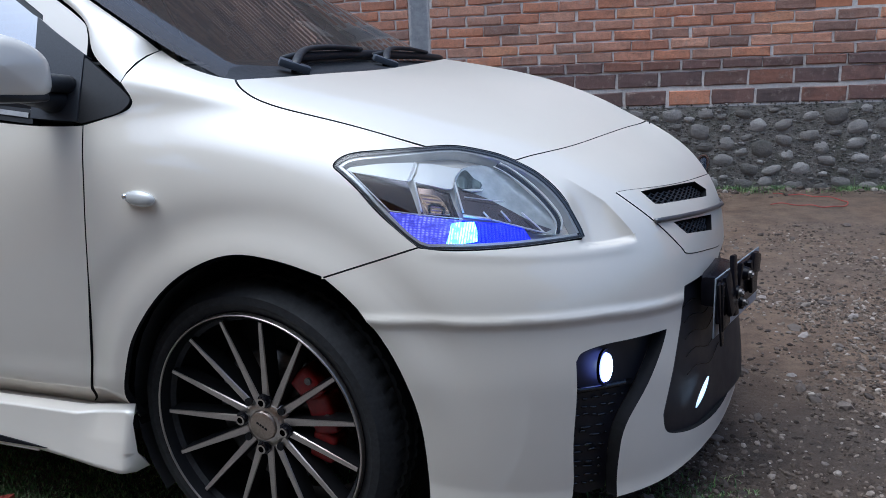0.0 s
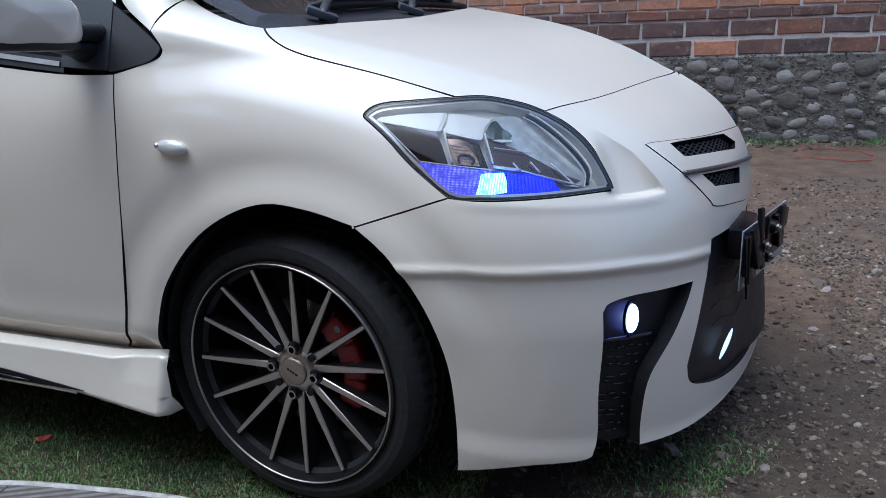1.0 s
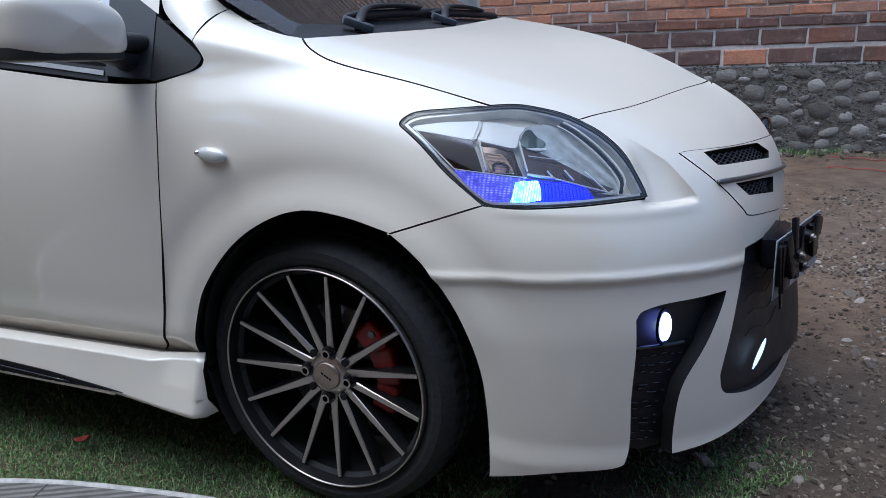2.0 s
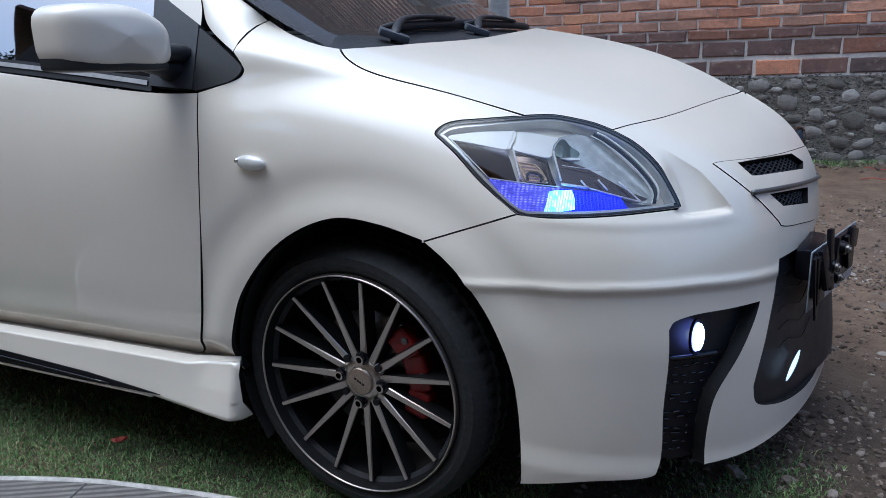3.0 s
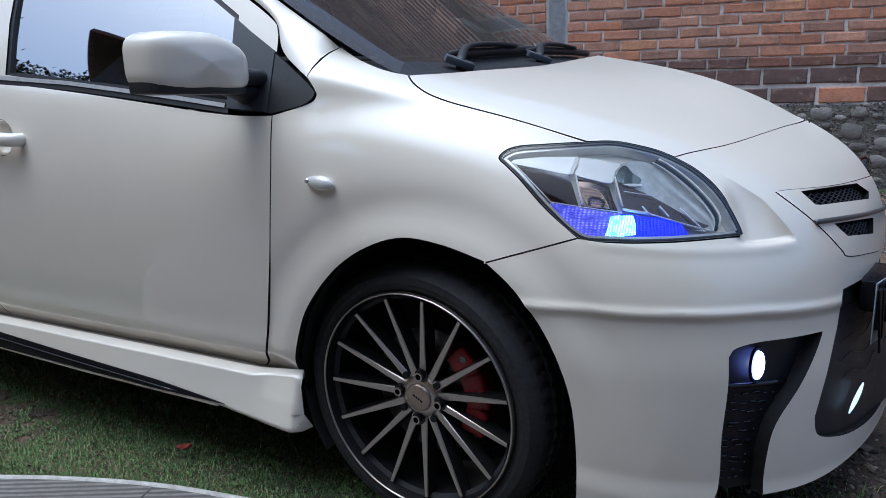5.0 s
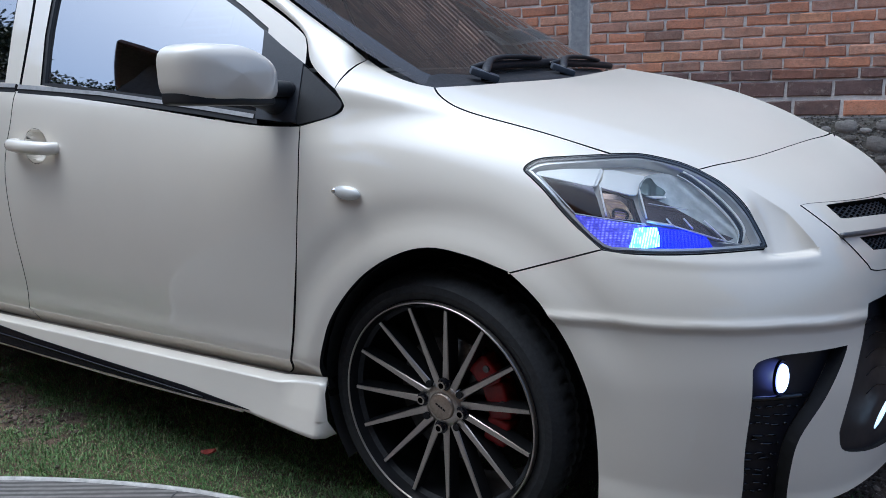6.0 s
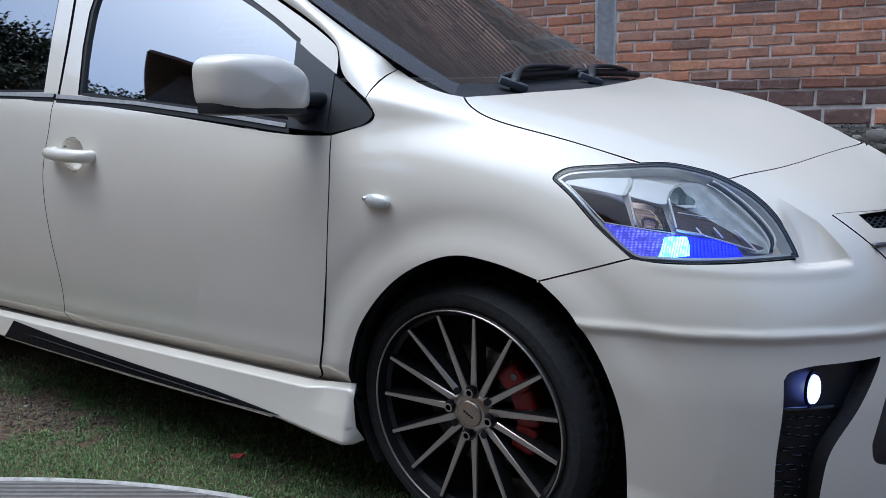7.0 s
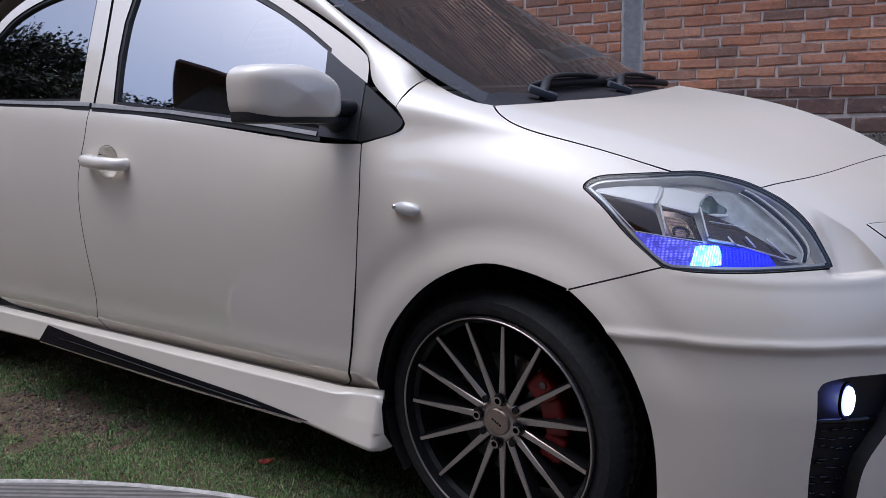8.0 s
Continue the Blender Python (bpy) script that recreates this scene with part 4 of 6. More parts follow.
# the far lamp's outer corner stands proud of the nose
bm = bmesh.new()
bmesh.ops.create_uvsphere(bm, u_segments=24, v_segments=14, radius=1, matrix=Matrix.Translation((.772, 1.10, .625)) @ pose(0, 0, 0, 0, 18, 0) @ Matrix.Diagonal((.026, .085, .062, 1)))
corner = part("headlight_corner", bm, BROWN_CHROME, CAR, "outer corner of the far headlight")
bm = bmesh.new()
bmesh.ops.create_uvsphere(bm, u_segments=24, v_segments=14, radius=1, matrix=Matrix.Translation((.773, 1.10, .625)) @ pose(0, 0, 0, 0, 18, 0) @ Matrix.Diagonal((.029, .088, .065, 1)))
part("lens", bm, LENS, corner, "clear lens")

# side marker lamps
for side in (0, 1):
    c = raised(body, .006)(np.array([5.42]), np.array([4.86]))[0]
    bm = bmesh.new()
    bmesh.ops.create_uvsphere(bm, u_segments=20, v_segments=12, radius=1, matrix=Matrix.Translation((c[0], 1.70 - c[1] if side else c[1], c[2])) @ pose(0, 0, 0, 0, 6, 0) @ Matrix.Diagonal((.033, .012, .0145, 1)))
    marker = part("side_marker", bm, CLEAR_MARK, CAR, "small clear oval side marker lamp")
    bm = bmesh.new()
    bmesh.ops.create_uvsphere(bm, u_segments=10, v_segments=8, radius=.006, matrix=Matrix.Translation((c[0] - .026, (1.70 - c[1] + .004 if side else c[1] - .006), c[2] + .004)))
    part("bulb", bm, CHROME, marker)


# side skirts
def skirt_form(s, u):
    """s along the sill from -1.95 (rear) past the arch at -.285, where it turns in; u down the skirt's section."""
    s, u = np.asarray(s, float), np.asarray(u, float)
    low = np.interp(s, [-2.1, -1.62, -.98, -.5, -.285, -.2], [.232, .235, .213, .205, .182, .190])
    top = np.interp(s, [-2.1, -1.4, -.42, -.39, -.345, -.285, -.2], [.306, .303, .302, .302, .306, .312, .312])
    k = [0, .06, .14, .5, .9, 1.0]
    flush = smooth01((s + .40) / .06)                   # ahead of the door the skirt dies into the fender
    y = np.interp(u, k, [.036, .026, .006, .002, -.003, .015]) * (1 - flush) + np.interp(u, k, [.040, .034, .022, .006, -.004, .015]) * flush - .010 * smooth01((s + .55) / .28) * smooth01(u)
    z = top + (low - top) * np.interp(u, k, [.0, .01, .06, .5, .97, 1.05])
    t = np.maximum(s + .285, 0)
    a = np.minimum(t / .02, 1.15)
    run = np.maximum(t - .023, 0)
    x = np.where(s > -.285, -.285 + .02 * np.sin(a) + run * math.cos(1.15), s)
    return np.stack([x, y + .02 * (1 - np.cos(a)) + run * math.sin(1.15), z], -1)


for side in ("near", "far"):
    skirt = panel("side_skirt", [(s, 0) for s in np.linspace(-1.95, -.272, 60)] + [(-.264, .3), (-.248, .7), (-.236, 1.0)] + [(s, 1.0) for s in np.linspace(-.236, -1.95, 60)][1:], skirt_form, [PAINT, PAINT], CAR, "white side skirt with a black wedge insert", side=side, gap=0, step=(.012, .06), thick=.02)
    lip = np.linspace(-1.95, -.30, 56)
    outer, inner = skirt_form(lip, np.zeros(56)), skirt_form(lip, np.zeros(56))
    inner[:, 1] += np.interp(lip, [-.46, -.36], [.056, .034])
    inner[:, 2] -= np.interp(lip, [-.46, -.36], [.019, .012])
    v = [(x, 1.70 - y if side == "far" else y, z) for row in (outer, inner) for x, y, z in row]
    part("ledge", mesh("ledge", v, [(i, i + 1, i + 57, i + 56) for i in range(55)], PAINT), None, skirt)
    panel("insert", [(-1.617, .89), (-1.567, .21), (-1.43, .335), (-1.293, .44), (-.979, .575), (-.691, .69), (-.47, .83), (-.695, .885), (-.97, .87), (-1.284, .885)], raised(skirt_form, .003), [DUCT_BLACK, DUCT_BLACK], skirt, "gloss black insert", side=side, gap=0, step=(.05, .1), thick=.004)
    line = skirt_form(np.linspace(-1.62, -.50, 24), np.full(24, .95))
    v, f = tube([(x, 1.70 - y + .004 if side == "far" else y - .004, z) for x, y, z in line], .0045, 6)
    part("trim", mesh("trim", v, f, PAINT), None, skirt)
    line = skirt_form(np.linspace(-1.50, -.62, 18), np.interp(np.linspace(-1.50, -.62, 18), [-1.50, -.62], [.55, .83]))
    v, f = tube([(x, 1.70 - y + .004 if side == "far" else y - .004, z) for x, y, z in line], .0025, 6)
    part("trim", mesh("trim", v, f, GLOSS), None, skirt)

# door handles
def handle(far):
    fl = (lambda y: 1.70 - y) if far else (lambda y: y)
    c = DOOR(np.array([2.41]), np.array([5.42]))[0]
    pts = [(c[0] - .078, fl(c[1] + .004), c[2] + .004), (c[0] - .074, fl(c[1] - .022), c[2] + .004), (c[0] - .045, fl(c[1] - .030), c[2] + .003), (c[0], fl(c[1] - .034), c[2]), (c[0] + .055, fl(c[1] - .030), c[2] - .002), (c[0] + .080, fl(c[1] - .018), c[2] - .004), (c[0] + .085, fl(c[1] + .004), c[2] - .004)]
    q = curve(pts, 4)
    v, f = tube(q, [.0135 + .002 * math.sin(i / len(q) * math.pi) for i in range(len(q))], 12, 1.15)
    h = part("door_handle", mesh("door_handle", v, f, PAINT), None, CAR, "white pull handle over a round scoop")
    bm = bmesh.new()
    drum(bm, .006, .006, .004, Matrix.Translation((c[0] - .066, fl(c[1] - .038), c[2] + .004)) @ pose(0, 0, 0, 90), 14)
    part("lock", bm, GLOSS, h)


handle(0), handle(1)


# cabin: frames, glass, roof
# black plastic, its blue-grey sheen put into the base colour
SAIL = plain("sail_sheen_plastic", (0.045, 0.048, 0.056), 0.38, grain=300)
BELT_GREY = plain("belt_trim_grey", (0.42, 0.42, 0.43), 0.35, 0.2, grain=80)
GLASS_F = joined(curve([(-.449, 1.073), (-.565, 1.140), (-.701, 1.207), (-.90, 1.285), (-1.08, 1.322), (-1.235, 1.33)]), [(-1.222, 1.191), (-1.203, 1.096), (-1.173, .968)],
                 curve([(-1.173, .968), (-.936, .944), (-.727, .923), (-.575, .905), (-.411, .887)]), [(-.43, .96)])
GLASS_R = joined([(-1.420, 1.33), (-1.40, 1.271), (-1.356, 1.12), (-1.328, .978), (-1.752, .988), (-2.02, .995)], curve([(-1.99, 1.08), (-1.879, 1.205), (-1.80, 1.262), (-1.652, 1.305), (-1.420, 1.33)]))
DOOR_TOP = curve([(-.309, .867), (-.32, .996), (-.33, 1.038), (-.352, 1.062), (-.445, 1.116), (-.609, 1.199), (-.86, 1.31), (-1.1, 1.368), (-1.32, 1.375)])
for side in ("near", "far"):
    panel("door_frame", joined(DOOR_TOP, [(-1.317, 1.264), (-1.27, 1.107), (-1.254, .955)], [(-.93, .932), (-.6, .897), (-.43, .877)]), cabin, SKIN, CAR, side=side, holes=[GLASS_F], step=(.05, .04), gap=.0025)
    panel("rear_door_frame", joined([(-1.262, .957), (-1.278, 1.107), (-1.325, 1.264), (-1.33, 1.375)], curve([(-1.6, 1.362), (-1.78, 1.32), (-1.92, 1.235), (-2.06, 1.06), (-2.08, .985)]), [(-1.7, .972)]), cabin, SKIN, CAR, side=side, holes=[GLASS_R], step=(.06, .05))
    panel("window_glass", shrunk(GLASS_F, cabin, -.006), raised(cabin, -.012), [TINT, TINT], CAR, "dark tinted door window", side=side, thick=0, gap=0, step=(.08, .08))
    panel("window_glass", shrunk(GLASS_R, cabin, -.006), raised(cabin, -.012), [TINT, TINT], CAR, "dark tinted door window", side=side, thick=0, gap=0, step=(.08, .08))
    panel("window_seal", shrunk(GLASS_F, cabin, -.002), raised(cabin, -.004), [BLACK, BLACK], CAR, side=side, holes=[shrunk(GLASS_F, cabin, .009)], thick=.01, gap=0, step=(.2, .2))
    panel("window_seal", shrunk(GLASS_R, cabin, -.002), raised(cabin, -.004), [BLACK, BLACK], CAR, side=side, holes=[shrunk(GLASS_R, cabin, .008)], thick=.01, gap=0, step=(.2, .2))
    panel("belt_moulding", [(-1.258, .947), (-.93, .924), (-.6, .889), (-.42, .868), (-.42, .887), (-.6, .908), (-.93, .943), (-1.255, .967)], raised(cabin, .004), [BLACK, BLACK], CAR, "black belt-line weatherstrip", side=side, thick=.02, gap=0, step=(.1, .02))
    panel("belt_moulding", [(-2.08, .976), (-1.72, .966), (-1.27, .949), (-1.268, .968), (-1.72, .985), (-2.06, .994)], raised(cabin, .004), [BLACK, BLACK], CAR, "black belt-line weatherstrip", side=side, thick=.02, gap=0, step=(.1, .02))
    panel("belt_trim", [(-1.256, .957), (-.93, .935), (-.6, .900), (-.43, .879), (-.43, .888), (-.6, .909), (-.93, .944), (-1.256, .968)], raised(cabin, .007), [BELT_GREY, BLACK], CAR, "thin grey trim strip under the window", side=side, thick=.006, gap=0, step=(.1, .02))
    panel("belt_trim", [(-2.07, .986), (-1.72, .977), (-1.269, .960), (-1.268, .970), (-1.72, .987), (-2.06, .996)], raised(cabin, .007), [BELT_GREY, BLACK], CAR, "thin grey trim strip under the window", side=side, thick=.006, gap=0, step=(.1, .02))
    # black sail at the mirror's foot and the corner ahead of the door
    panel("mirror_sail", [(-.452, 1.068), (-.40, 1.037), (-.321, .992), (-.3145, .870), (-.36, .872), (-.425, .878), (-.44, 1.0)], raised(cabin, .007), [SAIL, SAIL], CAR, "black plastic mirror mount", side=side, gap=.001, thick=.02, step=(.03, .03))
    panel("corner_trim", joined([(-.313, .868), (-.322, .985)], curve([(-.317, .986), (-.265, .953), (-.213, .918), (-.203, .902), (-.222, .885), (-.26, .875), (-.305, .866)])), raised(cabin, .005), [BLACK, BLACK], CAR, "black plastic corner trim", side=side, gap=.001, thick=.02, step=(.03, .03))
    # windscreen pillar
    panel("pillar", [(a, 0.0) for a in np.linspace(0, 12, 61)] + [(12.0, .25), (12.0, .5), (12.0, .75)] + [(a, 1.0) for a in np.linspace(12, 0, 61)] + [(0.0, .75), (0.0, .5), (0.0, .25)], pillar_form, SKIN, CAR, "white windscreen pillar and roof rail", side=side, step=(.2, .1), thick=.012, gap=.001)


def roof_form(a, b):
    """a from windscreen to rear screen, b across the half roof."""
    a, b = np.asarray(a, float), np.asarray(b, float)
    x = -.86 - 1.15 * a + .08 * b * (1 - a) - .04 * b * a
    edge = np.interp(a, [0, .3, .6, 1], [1.385, 1.425, 1.42, 1.36])
    return np.stack([x, .245 + .605 * b, edge + .055 * (1 - (1 - b) ** 2)], -1)


def back_form(a, b):
    """The rear screen and boot deck, for the part of the car behind the cabin."""
    a, b = np.asarray(a, float), np.asarray(b, float)
    x = -2.0 - 1.2 * a - .05 * b
    z = np.interp(a, [0, .35, .45, 1], [1.37, 1.10, 1.07, 1.04]) + .05 * (1 - (1 - b) ** 2)
    return np.stack([x, np.interp(a, [0, .4, 1], [.26, .14, .06]) + (.85 - np.interp(a, [0, .4, 1], [.26, .14, .06])) * b, z], -1)


square = [(0, 0), (.25, 0), (.5, 0), (.75, 0), (1, 0), (1, .5), (1, 1), (.75, 1), (.5, 1), (.25, 1), (0, 1), (0, .5)]
panel("roof", square, roof_form, SKIN, CAR, side="both", gap=0, step=(.1, .15))
panel("boot", square, back_form, SKIN, CAR, side="both", gap=0, step=(.1, .15))
bm = bmesh.new()
box(bm, (.10, 1.60, .62), Matrix.Translation((-3.2, .85, .69)), .04, 3)
part("rear_panel", bm, PAINT, CAR)
glass = panel("windscreen", [(.050, 0), (.25, 0), (.5, 0), (.75, 0), (.950, 0), (.956, .1), (.955, .19), (.948, .32), (.943, .39), (.934, .51), (.873, 1), (.5, 1), (.127, 1), (.066, .51), (.057, .39), (.052, .32), (.045, .19), (.044, .1)], screen, [SCREEN, SCREEN], CAR, "raked windscreen mirroring the brick wall", gap=0, thick=0, step=(.04, .06))
panel("black_border", [(.062, 0), (.25, 0), (.5, 0), (.75, 0), (.938, 0), (.938, .2), (.912, .5), (.870, .985), (.848, .985), (.893, .5), (.915, .2), (.905, .07), (.75, .06), (.5, .06), (.25, .06), (.095, .07), (.085, .2), (.107, .5), (.152, .985), (.130, .985), (.088, .5), (.062, .2)], raised(screen, -.004), [BLACK, BLACK], glass, gap=0, thick=0, step=(.05, .03))
panel("sticker", [(.48, .20), (.53, .20), (.535, .30), (.485, .30)], raised(screen, -.006), [plain("sticker_grey", (0.30, 0.31, 0.30), 0.6)] * 2, glass, "small grey sticker behind the glass", gap=0, thick=.001, step=(.05, .05))


def cowl():
    """The black tray between hood and windscreen."""
    a = np.linspace(.045, .955, 41)
    back, rows = screen(a, np.full(41, .035)), []
    for k, (dx, dz) in enumerate(((-.02, .004), (.02, -.010), (.06, -.020), (.13, -.034), (.14, -.07))):
        row = back.copy()
        row[:, 0] += dx * (.12 + .88 * np.sqrt(np.clip(1 - (2 * a - 1) ** 2, 0, 1)))
        row[:, 2] += dz
        rows.append(row)
    verts = [tuple(q) for row in rows for q in row]
    faces = [(r * 41 + i, (r + 1) * 41 + i, (r + 1) * 41 + i + 1, r * 41 + i + 1) for r in range(4) for i in range(40)]
    return part("cowl", mesh("cowl", verts, faces, BLACK), None, CAR, "matt black plastic cowl tray")


cowl()


def wiper(p_foot, p_tip, q_tip, lift):
    """An arm from the cowl and a blade lying on the foot of the windscreen."""
    foot = screen(np.array([p_foot]), np.array([.0]))[0] + np.array((.03, 0, -.002))
    a = np.linspace(p_foot + .02, p_tip, 14)
    line = screen(a, np.linspace(.035, q_tip, 14)) + np.array((.006, 0, lift))
    arm = [foot, foot + np.array((-.005, .015, .022)), line[2] + np.array((.008, 0, .016)), line[5] + np.array((.008, 0, .018)), line[8] + np.array((.004, 0, .012))]
    v, f = tube(curve(arm, 5), .0105, 8, .6)
    w = part("wiper", mesh("wiper", v, f, BLACK), None, CAR, "black wiper lying on the windscreen")
    v, f = tube(line, [.004] + [.0085] * 12 + [.004], 8, 1.3)
    part("blade", mesh("blade", v, f, BLACK), None, w)
    bm = bmesh.new()
    box(bm, (.066, .034, .016), Matrix.Translation(foot + np.array((-.004, .004, .012))) @ pose(0, 0, 0, 10, 20, 35), .004)
    part("pivot", bm, plain("wiper_grey", (0.10, 0.115, 0.14), 0.35, 0.3), w)


wiper(.17, .60, .05, .010), wiper(.47, .965, .055, .012)

# dashboard and seats behind the glass
bm = bmesh.new()
box(bm, (.42, 1.36, .16), Matrix.Translation((-.46, .85, .90)) @ pose(0, 0, 0, 0, 4), .05, 3)
part("dashboard", bm, plain("dash_grey", (0.12, 0.115, 0.11), 0.7, grain=90), CAR)
for y in (.50, 1.20):
    bm = bmesh.new()
    box(bm, (.14, .46, .62), Matrix.Translation((-1.30, y, .84)) @ pose(0, 0, 0, 0, -14), .05, 3)
    box(bm, (.50, .48, .16), Matrix.Translation((-1.02, y, .52)), .05, 3)
    box(bm, (.09, .26, .18), Matrix.Translation((-1.40, y, 1.22)) @ pose(0, 0, 0, 0, -10), .04, 3)
    part("seat", bm, INTERIOR, CAR, "black seat")
bm = bmesh.new()
box(bm, (2.9, 1.56, .05), Matrix.Translation((-1.75, .85, .26)), .01)
box(bm, (.8, 1.0, .05), Matrix.Translation((.15, .85, .22)), .01)
box(bm, (.05, 1.5, .75), Matrix.Translation((-.36, .85, .60)), .01)
part("underbody", bm, GAP, CAR)


# door mirrors
def mirror(far):
    """A white shell with a flat foot line, a black tray under it and a black foot that flares into the sail."""
    fl = (lambda y: 1.70 - y) if far else (lambda y: y)
    cx, cy, cz = MIRROR_AT
    nu, nv = 44, 16

    def shell(half_u, high, low, deep, drop, grow=1.0):
        verts, faces = [], []
        for j in range(nv + 1):
            t = j / nv                                     # 0 the glass side (rear), 1 the nose
            d = deep * t ** .8 - .035
            k = (1 - t ** 4.0) ** (1 / 2.4) if t < 1 else 0.0
            for i in range(nu):
                a = 2 * math.pi * i / nu
                ca, sa = math.cos(a), math.sin(a)
                b = float(smooth01(np.array((ca + .55) / 1.1)))
                e = 1.95 + 2.25 * b if sa > 0 else 6.0 - 1.4 * b
                r = (abs(ca) ** e + abs(sa) ** e) ** (-1 / e)
                u, w = r * ca * half_u * k * grow, r * sa * (high if sa > 0 else low) * (k if sa > 0 else k ** .35) + drop
                # u runs outward from the car, turned a little to the front; d toward the nose
                verts.append((cx + d - u * .42, fl(cy - u * .86), cz + w + u * .035))
        for j in range(nv):
            for i in range(nu):
                q = (j * nu + i, j * nu + (i + 1) % nu, (j + 1) * nu + (i + 1) % nu, (j + 1) * nu + i)
                faces.append(q if not far else q[::-1])
        return verts, faces

    verts, faces = shell(.1040, .058, .054, .090, 0)
    m = part("door_mirror", mesh("door_mirror", verts, faces, PAINT), None, CAR, "white door mirror shell on a black foot")
    v, f = shell(.1000, .030, .0115, .082, -.050)
    part("tray", mesh("tray", v, f, BLACK), None, m, "black underside of the mirror")
    rim = [verts[i] for i in range(nu)]
    part("mirror_glass", mesh("mirror_glass", [(x + .01, (y - fl(cy)) * .93 + fl(cy), (z - cz) * .93 + cz) for x, y, z in rim], [tuple(range(nu))], CHROME), None, m)
    line = curve([(cx + .03, fl(cy + .035), cz - .052), (cx + .03, fl(cy + .07), cz - .058), (cx + .02, fl(cy + .11), cz - .060), (cx + .010, fl(cy + .15), cz - .066), (cx + .010, fl(cy + .19), cz - .074)], 4)
    v, f = tube(line, [.012 + .036 * (i / (len(line) - 1)) ** 1.6 for i in range(len(line))], 14, .78)
    part("foot", mesh("foot", v, f, BLACK), None, m, "black plastic foot")
    v, f = tube(curve([(cx + .04, fl(cy + .06), cz - .030), (cx + .045, fl(cy + .10), cz - .030), (cx + .04, fl(cy + .15), cz - .034)], 4), .017, 12)
    part("neck", mesh("neck", v, f, BLACK), None, m)


MIRROR_AT = (-.385, -.083, .974)
mirror(0), mirror(1)


# ---- wheels ----
def wheel(steer, centre, far, rear):
    group = new("wheel")
    group.parent = CAR
    group.empty_display_size = .1
    m = Matrix.Translation(centre) @ pose(0, 0, 0, 0, 0, (180 if far else 0) + steer)
    group.matrix_world = m
    bpy.context.view_layer.update()

    def bit(name, v, f, mat, label="", smooth=True):
        ob = new(name, mesh(name, v, f, mat, smooth))
        ob.parent = group
        return tagged(ob, label)

    seg = 240
    prof = [(.212, .03), (.226, .018), (.238, .010), (.250, .004), (.264, .006), (.274, .016), (.2840, .030), (.2875, .045), (.2885, .060), (.282, .063), (.282, .072), (.289, .075), (.289, .098), (.282, .101), (.282, .110), (.289, .113), (.2875, .15), (.276, .18), (.25, .195), (.22, .19)]
    v, f = lathe(prof, seg)
    n = len(prof)
    for k in range(seg):                                # tread blocks and shoulder grooves
        for i in (7, 8, 11, 12, 15):
            x, y, z = v[k * n + i]
            r = math.hypot(x, z)
            cut = .0045 if (k + i // 3) % 4 == 0 else 0.0
            v[k * n + i] = (x * (r - cut) / r, y + (cut * .4 if i < 7 else 0), z * (r - cut) / r)
    bit("tyre", v, f, RUBBER, "low-profile black tyre").data.set_sharp_from_angle(angle=radians(32))
    v, f = lathe([(.2250, .010), (.2270, .001), (.2282, -.001), (.2297, -.001), (.2312, .002), (.2326, .010)], 96)
    bit("rim_lip", v, f, MACHINED, "machined rim lip")
    v, f = lathe([(.2255, .001), (.2235, .010), (.219, .03), (.212, .06), (.205, .12), (.207, .17), (.214, .18)], 96)
    bit("rim", v, f, WHEEL_BLACK, "gloss black rim barrel")
    # fifteen slim spokes
    for k in range(15):
        a = radians(83 + 24 * k)
        verts, faces = [], []
        for r, y0, half in ((.030, .0385, .0094), (.060, .0345, .0082), (.10, .029, .0070), (.15, .0225, .0058), (.19, .017, .0048), (.2165, .0135, .0041)):
            for dx, dy in ((-half, .0025), (-half * .8, 0), (half * .8, 0), (half, .0025), (half * 1.35, .035), (-half * 1.35, .035)):
                ca, sa = math.cos(a), math.sin(a)
                verts.append((r * ca - dx * sa, y0 + dy, r * sa + dx * ca))
        for j in range(5):
            for i in range(6):
                faces.append((j * 6 + i, j * 6 + (i + 1) % 6, (j + 1) * 6 + (i + 1) % 6, (j + 1) * 6 + i))
        faces += [tuple(range(6))[::-1], tuple(range(30, 36))]
        me = mesh("spoke", verts, faces, [MACHINED, WHEEL_BLACK], False, None, [0 if (n % 6) in (0, 1, 2) and n < 30 else 1 for n in range(len(faces))])
        bm = bmesh.new()
        bm.from_mesh(me)
        bmesh.ops.recalc_face_normals(bm, faces=bm.faces)
        bm.to_mesh(me), bm.free()
        ob = new("spoke", me)
        ob.parent = group
    v, f = lathe([(.0, .024), (.026, .024), (.029, .026), (.030, .034)], 40)
    bit("centre_cap", v, f, CAP, "bronze centre cap with plain lettering bars")
    v, f = lathe([(.030, .030), (.034, .0295), (.040, .033), (.050, .039), (.054, .052), (.054, .075)], 60)
    bit("hub", v, f, MACHINED, "machined hub face")
    for k in range(4):
        a = radians(-6 + 90 * k)
        bm = bmesh.new()
        bmesh.ops.create_cone(bm, cap_ends=False, segments=20, radius1=.0105, radius2=.0085, depth=.02, matrix=Matrix.Translation((.049 * math.cos(a), .031, .049 * math.sin(a))) @ pose(0, 0, 0, 90))
        bmesh.ops.create_cone(bm, cap_ends=True, segments=20, radius1=.0145, radius2=.0145, depth=.012, matrix=Matrix.Translation((.049 * math.cos(a), .037, .049 * math.sin(a))) @ pose(0, 0, 0, 90))
        ob = part("lug_nut", bm, GLOSS, None)
        ob.parent, ob.matrix_parent_inverse = group, Matrix()
        bm = bmesh.new()
